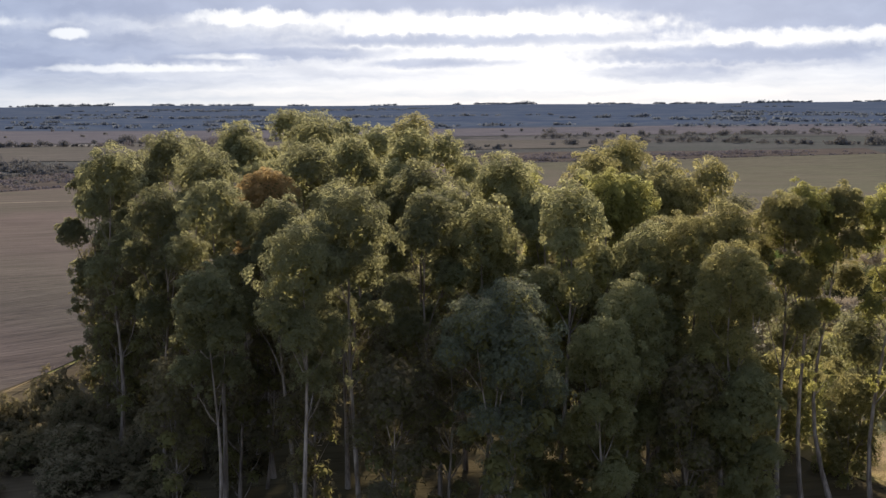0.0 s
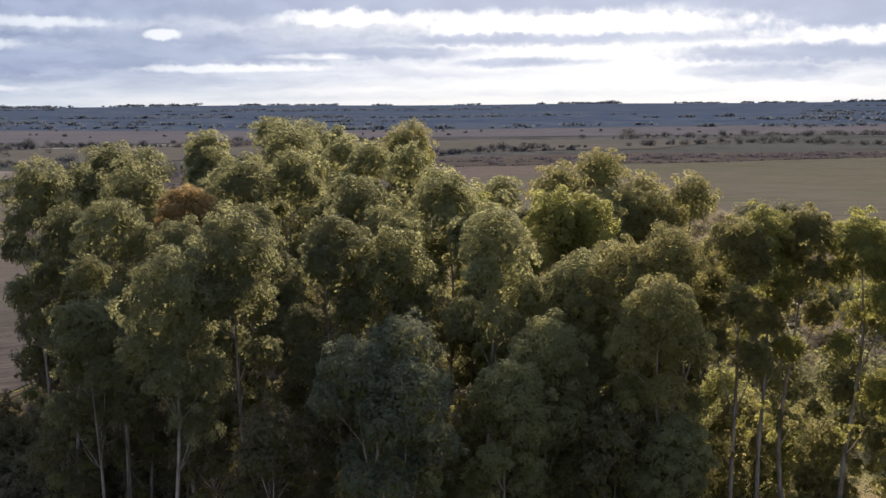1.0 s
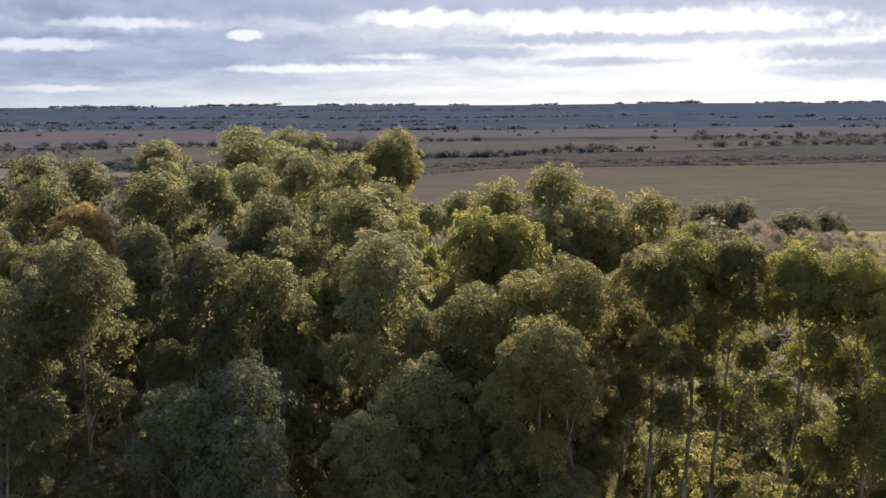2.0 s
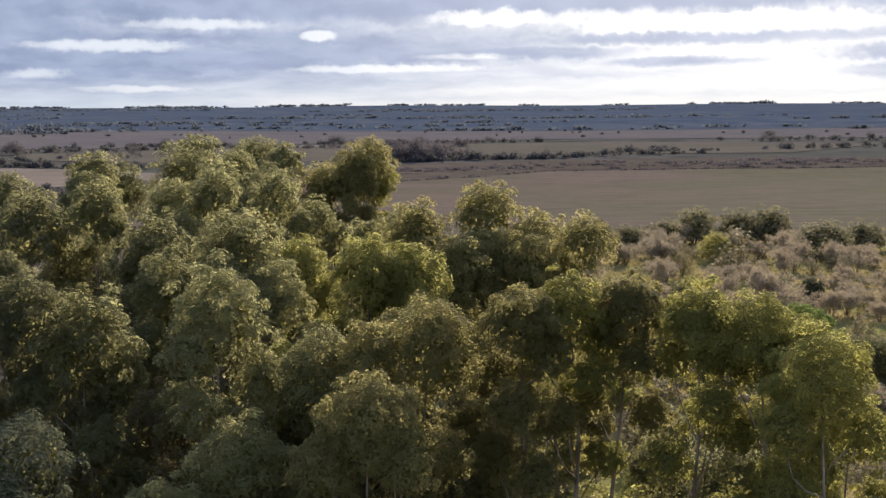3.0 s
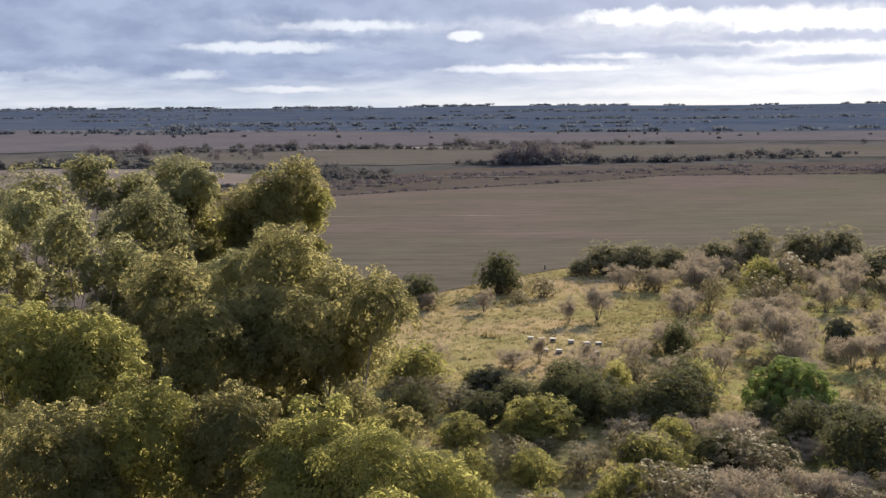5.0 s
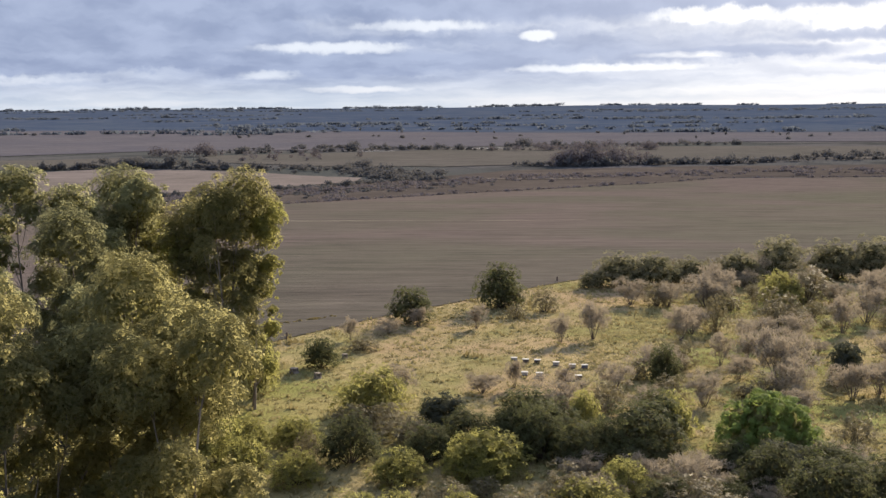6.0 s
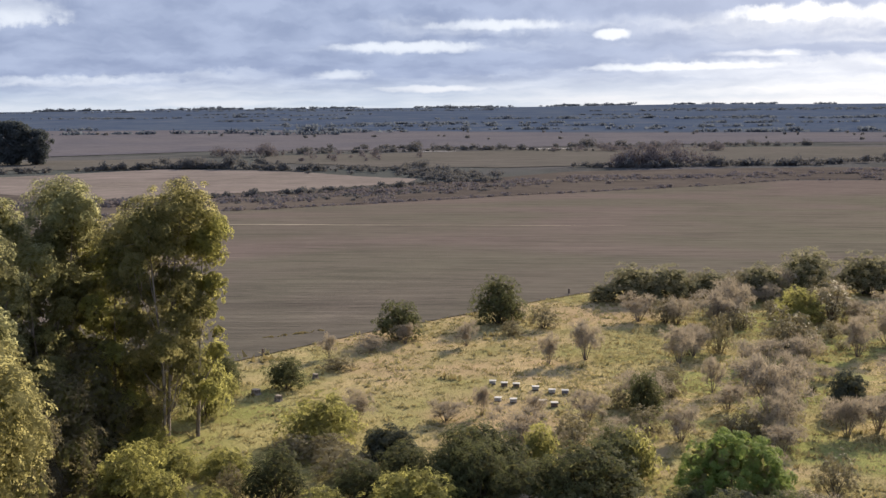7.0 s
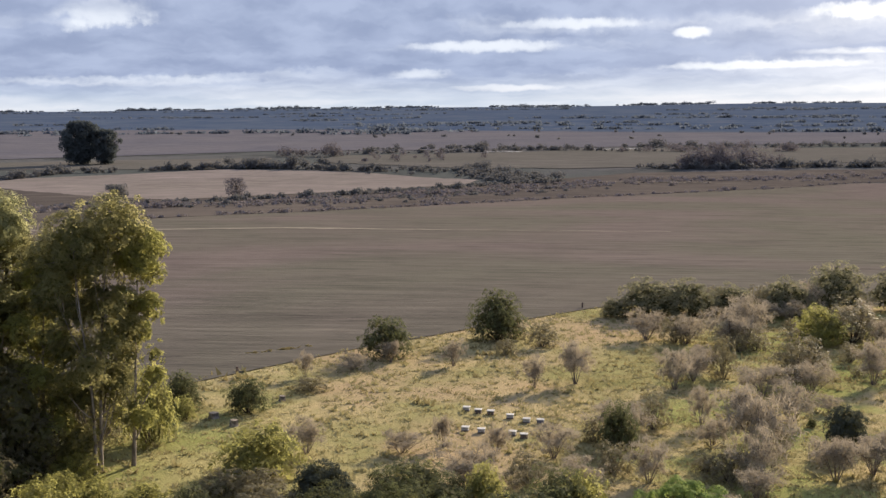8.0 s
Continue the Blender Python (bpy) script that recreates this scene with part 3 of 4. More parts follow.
def part_of(ob, parent, label=""):
    ob.parent = parent
    return tagged(ob, label) if label else ob


def fit_size(crown, wood, w, hgt):
    """Scale a plant's crown and stems so that it is w wide and hgt high."""
    sx = 0.5 * w / np.percentile(np.hypot(crown[:, 0], crown[:, 1]), 96)
    m = np.array([sx, sx, hgt / np.percentile(crown[:, 2], 99.6)])
    return crown * m, wood * m


def bush(name, w, hgt, leaf, label, category, seed, count=2600, size=0.2, n=14, slim=0.4, shell=0.6, solid=True, face=1.6, lump=(0.34, 0.50), inner=INNER_DARK):
    """A leafy shrub built at the origin, w wide and hgt high, with stems under a lobed crown."""
    rng = np.random.default_rng(seed)
    base = tagged(new(name), label, category)
    wood, lobes, sprays = Bits(), [], []
    r = w * 0.5
    for i in range(n):
        a = i * 2.4 + rng.uniform(-0.4, 0.4)
        e = math.asin(min(0.98, (i + 0.4) / n))
        rl = r * rng.uniform(*lump)
        d = max(0.0, r - rl) * math.cos(e) * rng.uniform(0.8, 1.1)
        rz = rl * rng.uniform(0.7, 0.95) * min(1.2, hgt / r)
        z = max(rz * 0.75, (hgt - rz) * math.sin(e) * rng.uniform(0.85, 1.03))
        c = np.array([math.cos(a) * d, math.sin(a) * d, z])
        lobes.append([*c, rl, rl * rng.uniform(0.85, 1.15), rz])
        sprays += tufts_on(c, (rl, rl, rz), 12, a, rng, 0.30, 0.50, 1.4)
        limb(wood, (c[0] * 0.12, c[1] * 0.12, -0.1), c, 0.03 * hgt / 3 + 0.012, 0.01, rng, -0.05)
    bits = Bits()
    if solid:
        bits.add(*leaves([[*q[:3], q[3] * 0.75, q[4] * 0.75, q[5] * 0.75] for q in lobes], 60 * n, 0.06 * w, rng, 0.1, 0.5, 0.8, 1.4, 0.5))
    bits.add(*leaves(sprays, count, size * 1.3, rng, 0.0, shell * 0.8, slim * 1.3, face * 1.2, 0.6))
    v, stem = fit_size(bits.verts(), wood.verts(), w, hgt)
    v[:, 2] = np.abs(v[:, 2])
    part_of(mesh_object("stem", stem, wood.f, BARK_DARK, smooth=True), base)
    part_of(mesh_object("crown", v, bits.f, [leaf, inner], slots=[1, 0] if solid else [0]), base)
    return base


def twig_bush(w, hgt, label, seed, stems=9, twigs=1500, leaf=None):
    """A bare grey-brown shrub: forking stems with a haze of fine twigs."""
    rng = np.random.default_rng(seed)
    base = tagged(new("bare_shrub"), label, "shrub")
    wood = Bits()
    tips = []
    for i in range(stems):
        a = i * 2.4 + rng.uniform(-0.4, 0.4)
        d = w * 0.46 * math.sqrt((i + 0.5) / stems) * rng.uniform(0.75, 1.15)
        top = np.array([math.cos(a) * d, math.sin(a) * d, hgt * rng.uniform(0.6, 0.95) * (1 - 0.35 * (2 * d / w) ** 2)])
        p = limb(wood, (0.06 * top[0], 0.06 * top[1], -0.1), top, 0.036, 0.010, rng, -0.12, n=6, sides=3)
        for j in (2, 3, 4, 5):
            for _ in range(1 + (j > 3)):
                t = p[j] + rng.normal(0, 1, 3) * np.array([0.13 * w, 0.13 * w, 0.09 * hgt]) + np.array([0, 0, 0.08 * hgt])
                tips.append(limb(wood, p[j], t, 0.013, 0.006, rng, n=3, sides=3)[-1])
    lobes = [[q[0], q[1], max(q[2], 0.38 * hgt), g * w, g * w, g * hgt] for q, g in zip(tips, rng.uniform(0.08, 0.17, len(tips)))]
    v, q = leaves(lobes, twigs, 0.30 * hgt / 2.4, rng, -0.8, 1.0, 0.11, 0.3)
    v, stem = fit_size(v, wood.verts(), w, hgt)
    v[:, 2] = np.abs(v[:, 2])
    part_of(mesh_object("stem", stem, wood.f, TWIG), base)
    part_of(mesh_object("crown", v, q, leaf or DRY), base)
    return base


def far_growth(name, spots, leaf, label, category, seed, bits=40, size=1.2):
    """Many distant shrubs or trees as one mesh. spots: rows of x, y, width, height."""
    rng = np.random.default_rng(seed)
    spots = np.asarray(spots, float)
    n = len(spots)
    zb = land(spots[:, 0], spots[:, 1])
    k = 3
    lob = np.repeat(spots, k, 0)
    zl = np.repeat(zb, k)
    w, hg = lob[:, 2] * 0.5, lob[:, 3]
    c = np.stack([lob[:, 0] + w * rng.uniform(-0.5, 0.5, n * k), lob[:, 1] + w * rng.uniform(-0.5, 0.5, n * k), zl + hg * rng.uniform(0.22, 0.5, n * k)], 1)
    lobes = np.concatenate([c, (w * 0.6)[:, None], (w * 0.6)[:, None], (hg * 0.5)[:, None]], 1)
    v, q = leaves(lobes, n * bits, size, rng, 0.0, 0.9, 1.0)
    v[:, 2] = np.maximum(v[:, 2], land(v[:, 0], v[:, 1]) - 0.1)
    return tagged(mesh_object(name, v, q, leaf), label, category, kind="stuff")


def along(pts, n, w, hgt, wide, seed):
    """Spots strewn along a line, wide metres to either side."""
    rng = np.random.default_rng(seed)
    p = resample(pts, 400)[rng.integers(0, 400, n)] + rng.normal(0, wide, (n, 2))
    s = rng.lognormal(0, 0.35, n)
    return np.stack([p[:, 0], p[:, 1], w * s * rng.uniform(0.8, 1.2, n), hgt * s * rng.uniform(0.7, 1.2, n)], 1)


# ---- the grove of gum trees: x, y, height of the top, half width, start of the crown ----
BACK = [
    (-18.4, 64.4, 14.2, 2.2, 0.15), (-17.9, 70.9, 15.0, 2.7, 0.18), (-13.2, 64.3, 14.1, 2.3, 0.22),
    (-13.8, 81.0, 15.5, 2.8, 0.18), (-9.2, 84.5, 16.0, 2.9, 0.18), (-11.5, 94.5, 16.4, 3.0, 0.15), (-11.3, 101.7, 15.9, 2.8, 0.12),
    (0.8, 75.2, 14.8, 2.6, 0.15), (-7.4, 63.8, 14.5, 2.4, 0.22), (-4.0, 65.6, 14.8, 2.4, 0.22), (-1.2, 63.0, 13.4, 2.2, 0.22),
    (-2.4, 70.0, 15.0, 2.4, 0.18), (-17.0, 77.0, 14.6, 2.6, 0.18), (-5.5, 77.0, 15.2, 2.6, 0.18), (-6.0, 90.0, 14.3, 2.5, 0.15),
    (-9.8, 71.0, 12.8, 2.6, 0.10), (-7.4, 67.2, 12.0, 2.4, 0.10), (-11.4, 75.5, 13.2, 2.6, 0.10), (-16.0, 89.0, 14.5, 2.6, 0.15), (4.5, 80.0, 12.6, 2.4, 0.12), (-21.0, 80.0, 13.4, 2.5, 0.15),
]
FRONT = [
    (-10.9, 54.4, 13.1, 2.3, 0.42), (-3.9, 48.4, 13.1, 2.2, 0.42), (-0.6, 52.0, 12.6, 2.0, 0.40), (1.8, 51.6, 12.1, 2.1, 0.35),
    (3.2, 61.1, 13.9, 2.2, 0.30), (5.9, 52.6, 12.9, 2.1, 0.42), (-5.8, 46.4, 11.8, 2.2, 0.42), (-7.6, 53.6, 12.2, 2.0, 0.48),
    (0.6, 60.1, 12.2, 2.0, 0.30), (5.0, 59.9, 12.0, 2.0, 0.25), (-10.4, 50.0, 9.4, 1.7, 0.40), (-14.5, 58.5, 12.4, 2.1, 0.42), (-5.5, 58.0, 12.6, 2.0, 0.40),
]
RIGHT = [
    (9.4, 52.6, 11.0, 2.1, 0.12), (11.2, 51.9, 11.4, 1.9, 0.15), (13.0, 52.6, 12.1, 2.0, 0.12), (12.2, 48.0, 10.6, 2.0, 0.12),
    (15.7, 53.0, 12.4, 1.8, 0.20), (17.0, 54.5, 12.7, 1.8, 0.25), (18.9, 54.9, 12.6, 1.7, 0.22), (21.1, 54.6, 12.3, 1.9, 0.12),
    (8.0, 48.8, 9.0, 1.9, 0.12), (14.6, 57.5, 10.4, 1.9, 0.15), (6.6, 46.5, 7.8, 1.8, 0.12), (11.0, 57.0, 11.0, 1.9, 0.15),
]
UNDER = [
    (-12.5, 52.5, 5.0, 1.7, 0.10), (-2.2, 46.0, 6.2, 1.8, 0.15), (0.2, 49.0, 7.2, 1.8, 0.15), (-8.6, 57.5, 7.6, 1.8, 0.2), 
    (-16.0, 66.0, 7.0, 2.0, 0.15), (-3.0, 58.0, 7.5, 2.0, 0.15), (-12.0, 72.0, 8.0, 2.2, 0.15), (-6.0, 70.0, 8.0, 2.2, 0.15), (1.5, 68.0, 8.0, 2.2, 0.15),
    (7.0, 57.0, 7.5, 2.0, 0.10), (10.5, 48.0, 6.0, 1.8, 0.05), (6.5, 66.0, 8.5, 2.2, 0.1), (-10.0, 79.0, 8.5, 2.4, 0.15), (2.0, 56.0, 8.0, 1.9, 0.15),
]
# trees added to fill gaps and block light into the lower grove
UNDER_FRONT = [
    (9.2, 59.0, 7.0, 2.0, 0.05), (12.0, 55.0, 6.2, 1.8, 0.05), (6.0, 62.0, 8.0, 2.0, 0.05), (12.5, 64.5, 7.0, 2.1, 0.05), (-2.0, 54.5, 6.5, 1.9, 0.05), (-6.0, 52.0, 6.0, 1.8, 0.05),
]
DOMED = "tall gum tree, dark green domed crown on pale slim trunk"
for i, (tx, ty, tz, ts, lo) in enumerate(BACK):
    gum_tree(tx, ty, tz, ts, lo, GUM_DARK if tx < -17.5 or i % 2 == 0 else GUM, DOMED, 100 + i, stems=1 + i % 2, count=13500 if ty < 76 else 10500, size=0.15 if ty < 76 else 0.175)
for i, (tx, ty, tz, ts, lo) in enumerate(FRONT):
    # western trees take the darkened leaf copy in place of real shade
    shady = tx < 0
    gum_tree(tx, ty, tz, ts, lo, GUM_DARK if shady else GUM, "tall gum tree, crown coloured darker for shade, slim grey trunk" if shady else DOMED, 200 + i, count=24000 if ty < 50 else 18500, size=0.115 if ty < 50 else 0.13, open_crown=lo > 0.35)
for i, (tx, ty, tz, ts, lo) in enumerate(RIGHT):
    # slim trees take warmer and lighter leaf copies to look sunlit
    slim_one = tx > 15
    gum_tree(tx, ty, tz, ts, 0.34 if slim_one else lo, (GUM_LIGHT if i % 2 else GUM_WARM) if slim_one else GUM_WARM if tx > 10 else GUM, "slim gum tree at the grove's edge with an open lower crown" if slim_one else "gum tree at the grove's edge with foliage reaching low down", 300 + i, count=26000, size=0.105, open_crown=slim_one)
for i, (tx, ty, tz, ts, lo) in enumerate(UNDER + UNDER_FRONT):
    gum_tree(tx, ty, tz, ts, lo, GUM_SHADE, "young gum tree, brownish-green leaves dulled for canopy shade", 330 + i, count=3200, size=0.2, group="young trees under the canopy")
for i, (tx, ty, tz, ts, lo) in enumerate([(22.9, 53.9, 12.3, 1.9, 0.08), (24.1, 54.4, 11.5, 1.8, 0.06), (24.5, 50.9, 11.7, 2.0, 0.06), (26.0, 55.5, 8.8, 1.9, 0.04)]):
    gum_tree(tx, ty, tz, ts, lo, GUM_LIGHT, "gum tree with a fresh light green crown down to the ground", 400 + i, count=36000, size=0.09)
for i, (tx, ty, tz, ts, lo) in enumerate([(8.5, 61.3, 12.9, 2.1, 0.2), (10.1, 62.1, 12.7, 2.0, 0.2), (4.6, 64.0, 12.5, 1.9, 0.25), (6.6, 56.5, 9.5, 1.9, 0.15)]):
    gum_tree(tx, ty, tz, ts, lo, GUM_YELLOW, "gum tree with a yellowish crown in the grove", 430 + i, count=20000, size=0.135)
# half-grown trees added to fill in the dark behind the trunks
for i, (tx, ty, tz, ts, lo) in enumerate([(-20.5, 74.0, 10.2, 2.2, 0.05), (-19.3, 70.0, 9.0, 2.2, 0.05), (-16.0, 68.0, 9.0, 2.2, 0.05), (-13.3, 61.0, 8.6, 2.0, 0.05), (-10.2, 57.0, 8.2, 1.9, 0.05), (-22.4, 76.0, 8.0, 2.0, 0.05), (-19.4, 66.8, 7.6, 2.0, 0.05)]):
    gum_tree(tx, ty, tz, ts, lo, GUM_SHADE, "half-grown gum tree, brownish foliage to the ground dulled for shade", 445 + i, count=5500, size=0.21, fill=0.7, group="young trees under the canopy")
gum_tree(-9.2, 60.0, 13.2, 2.1, 0.45, GUM_RUSSET, "gum tree with a russet dying crown", 440, count=18000, size=0.16)
gum_tree(2.4, 44.8, 9.6, 2.6, 0.15, GUM_BLUE, "bluish young gum tree with a broad soft crown", 441, stems=3, count=25000, size=0.12)
gum_tree(-21.6, 72.5, 12.9, 2.1, 0.20, GUM_DARK, "gum tree with low boughs reaching out over the field", 442, count=16000, size=0.24, side=(-0.5, 0.1))
# a spreading clump on its own at the corner of the grove, and the tall many-stemmed tree behind it
for i, (tx, ty, tz, ts, lo) in enumerate([(10.2, 68.3, 13.8, 2.8, 0.10), (12.5, 71.8, 14.5, 3.0, 0.08), (15.0, 70.6, 13.1, 2.9, 0.02)]):
    gum_tree(tx, ty, tz, ts, lo, GUM_WARM, "many-stemmed spreading gum tree with a dense rounded crown", 450 + i, stems=3, count=36000, size=0.135, fill=0.6)
gum_tree(-4.3, 102.2, 15.9, 3.7, 0.10, GUM_WARM, "tall open many-stemmed gum tree at the grove's end", 460, stems=5, count=60000, size=0.15, fill=0.80, open_crown=True)
# the lighter leaf colour imitates sun on these crowns
for i, (tx, ty, tz, ts, lo) in enumerate([(-2.3, 104.2, 14.0, 1.9, 0.15), (-6.3, 101.0, 12.0, 2.0, 0.15), (-9.6, 103.0, 12.4, 2.4, 0.12)]):
    gum_tree(tx, ty, tz, ts, lo, GUM_LIGHT, "slender gum tree close under a taller one", 464 + i, count=12000, size=0.17, fill=0.7)
for i, (tx, ty, tz, ts, lo) in enumerate([(22.4, 61.0, 5.6, 1.9, 0.05), (20.2, 65.5, 5.5, 2.0, 0.05), (24.2, 58.2, 6.0, 1.8, 0.05), (13.2, 61.0, 8.0, 2.0, 0.10)]):
    gum_tree(tx, ty, tz, ts, lo, GUM_DARK, "young dull green gum tree behind the front row", 490 + i, count=6500, size=0.15, group="young trees behind the front row")
for i, (tx, ty, tz, ts, lo) in enumerate([(-11.0, 99.5, 13.4, 2.6, 0.08), (-9.0, 96.8, 12.6, 2.5, 0.08), (-13.6, 99.0, 13.0, 2.6, 0.08)]):
    gum_tree(tx, ty, tz, ts, lo, GUM, DOMED, 500 + i, count=10000, size=0.18, fill=0.7)
gum_tree(-9.3, 100.6, 15.3, 2.6, 0.06, GUM, DOMED, 462, stems=2, count=22000, size=0.19, fill=0.7)

for i, (tx, ty, tz, ts, lo) in enumerate([(-6.5, 98.5, 6.5, 2.4, 0.03), (-10.0, 98.0, 7.0, 2.6, 0.03), (-13.5, 97.0, 7.5, 2.6, 0.03), (-3.5, 93.0, 6.0, 2.4, 0.03), (0.5, 86.0, 7.0, 2.6, 0.03)]):
    gum_tree(tx, ty, tz, ts, lo, GUM_SHADE, "young gum tree, brownish-green leaves dulled for canopy shade", 470 + i, count=3200, size=0.2, group="young trees under the canopy")

for i, (tx, ty, tz, ts, lo) in enumerate([(4.6, 56.0, 3.4, 1.7, 0.03), (8.6, 55.2, 3.8, 1.7, 0.03), (4.4, 50.4, 2.6, 1.4, 0.03), (7.0, 52.0, 2.8, 1.4, 0.03), (17.2, 59.6, 3.6, 1.7, 0.03), (20.6, 57.0, 3.0, 1.6, 0.03)]):
    gum_tree(tx, ty, tz, ts, lo, GUM_WARM, "low yellow-green sapling between the trunks", 520 + i, count=7000, size=0.13, group="saplings in the grove")
for i, (tx, ty, tz, ts, lo) in enumerate([(12.8, 46.8, 5.6, 1.6, 0.05), (26.8, 52.5, 6.5, 1.8, 0.03)]):
    gum_tree(tx, ty, tz, ts, lo, GUM, "low young gum tree at the front of the grove", 480 + i, count=12000, size=0.17, group="young trees at the grove's front")

# ---- shrubs: x, y, width, height ----
DARK = [
    (-0.8, 146.1, 5.4, 4.6), (-5.9, 135.6, 4.5, 3.5), (-4.8, 116.3, 3.2, 2.6), (-9.2, 114.6, 3.2, 2.8), (20.8, 119.7, 2.6, 3.1), (29.8, 130.0, 0.7, 0.7),
]
DARK_MORE = [
    (16.3, 103.4, 5.6, 3.2), (23.1, 101.5, 5.8, 3.5), (33.1, 101.0, 4.2, 2.4), (7.9, 96.2, 3.8, 3.0),
    (12.0, 97.6, 3.4, 2.2), (33.5, 94.7, 5.0, 3.5), (8.8, 105.1, 1.5, 1.7), (36.5, 98.0, 4.6, 3.0),
]
EDGE = [
    (7.0, 163.5, 5.8, 4.0), (10.4, 165.0, 5.2, 3.9), (4.4, 161.2, 2.8, 2.0), (14.2, 167.6, 4.6, 3.3), (18.8, 169.5, 4.8, 3.9), (22.5, 175.0, 5.8, 5.2),
    (28.4, 178.0, 6.6, 4.8), (32.6, 178.6, 6.4, 5.2), (37.6, 164.2, 7.4, 4.4), (43.5, 171.0, 6.0, 4.0),
]
UNDERGROWTH_EDGE = [
    (-21.0, 77.5, 4.2, 3.2), (-23.0, 83.5, 4.0, 2.8), (-19.0, 82.5, 4.2, 3.0), (-18.5, 66.0, 4.0, 3.0), (-15.0, 60.5, 4.0, 2.6), (-25.2, 84.0, 3.6, 2.4),
]
UNDERGROWTH = [
    (-6.8, 98.8, 4.2, 3.6), (-8.4, 104.6, 3.6, 2.8), (-9.4, 107.0, 3.4, 3.0),
    (-24.5, 71.0, 4.2, 4.0), (-26.5, 67.5, 4.0, 3.2), (-20.5, 62.5, 4.5, 2.6), (-23.5, 63.0, 4.5, 2.4), (-17.0, 60.0, 4.0, 2.2), (-19.5, 58.5, 4.0, 2.0), (-14.5, 56.5, 3.5, 2.0),
    (-22.0, 67.0, 4.0, 3.4), (-16.5, 63.0, 3.5, 2.6), (-11.0, 61.0, 3.5, 2.2), (-25.0, 58.0, 4.0, 2.0),
]
GREY = [
    (0.0, 147.1, 3.0, 2.5), (-4.6, 123.2, 2.9, 1.3), (2.5, 141.1, 2.1, 1.4), (4.0, 145.2, 2.7, 2.4), (21.0, 125.0, 2.4, 2.6),
    (21.0, 140.7, 2.3, 3.4), (18.7, 120.6, 1.4, 1.6), (13.5, 151.9, 3.0, 2.5), (26.0, 142.8, 4.7, 3.7), (29.3, 123.6, 1.7, 1.7),
    (28.2, 117.0, 2.8, 2.2), (5.5, 95.5, 1.8, 1.9), (21.7, 92.4, 3.3, 2.6), (27.5, 93.6, 3.9, 2.3), (24.1, 86.8, 4.1, 2.7),
    (33.2, 87.4, 2.8, 2.0), (16.4, 169.6, 3.8, 3.2), (12.2, 168.6, 3.4, 2.8), (27.0, 159.0, 5.9, 3.9), (34.1, 108.1, 2.5, 2.5),
]
BARE = [
    (-4.4, 134.0, 2.1, 1.8), (-7.5, 126.6, 1.6, 2.0), (-5.6, 130.3, 2.7, 1.3), (0.8, 135.2, 2.0, 2.1), (9.7, 131.3, 2.0, 2.5),
    (11.8, 134.0, 3.4, 3.0), (18.9, 135.7, 3.2, 3.0), (23.5, 127.0, 1.8, 2.6), (10.9, 152.0, 4.0, 2.5), (26.9, 162.9, 3.5, 3.0),
    (18.6, 155.9, 5.2, 3.6), (31.3, 143.6, 3.3, 3.2), (25.0, 136.6, 4.4, 2.2), (25.2, 130.2, 2.6, 2.0), (28.4, 130.6, 3.3, 2.6),
    (33.3, 119.7, 3.4, 2.5), (25.5, 122.8, 2.7, 1.8), (29.7, 117.5, 3.4, 2.8), (24.4, 114.7, 2.8, 2.2), (4.4, 110.5, 2.8, 2.1),
]
BARE_MORE = [
    (11.1, 115.3, 1.4, 2.0), (14.6, 115.8, 1.8, 1.8), (18.0, 116.3, 3.0, 2.1), (9.5, 113.1, 2.8, 1.4), (28.0, 86.8, 4.3, 2.6),
    (31.3, 88.8, 3.5, 1.9), (33.3, 160.2, 5.2, 3.3), (39.3, 147.9, 4.7, 3.0), (18.2, 152.6, 5.1, 3.2), (14.5, 151.9, 3.8, 2.5), (32.2, 88.2, 2.2, 1.9),
]
YELLOW = [(-5.4, 107.6, 3.6, 5.0), (-7.4, 113.0, 1.7, 1.7), (-3.9, 100.2, 3.2, 1.8), (-1.5, 96.6, 3.6, 2.2), (0.6, 97.4, 3.0, 1.8), (3.5, 97.8, 3.2, 1.8), (24.8, 156.3, 4.6, 3.5), (4.8, 105.8, 5.2, 3.2), (18.5, 106.7, 2.3, 2.6), (23.9, 106.6, 3.2, 2.9), (15.3, 96.2, 4.4, 2.5), (11.7, 94.3, 3.5, 1.8), (16.1, 96.5, 4.7, 2.5)]
SILVER = [(32.5, 126.5, 2.7, 2.6), (10.6, 103.5, 3.3, 2.4), (30.7, 100.1, 3.6, 2.3)]


def spread_copies(rows, makers, group, seed, w0, h0):
    """Copies of a few patterns of a shrub, each turned and scaled to its own size."""
    rng = np.random.default_rng(seed)
    spots = [Matrix.Translation((x, y, float(land(x, y)) - 0.04)) @ Matrix.Rotation(rng.uniform(0, 6.28), 4, "Z") @ Matrix.Diagonal((w / w0, w / w0, hgt / h0, 1)) for x, y, w, hgt in rows]
    for src in makers:
        tagged(src, group=group)
    for i in range(len(makers), len(spots)):
        copy_thing(makers[i % len(makers)], spots[i])
    for src, m in zip(makers, spots):
        src.matrix_basis = m


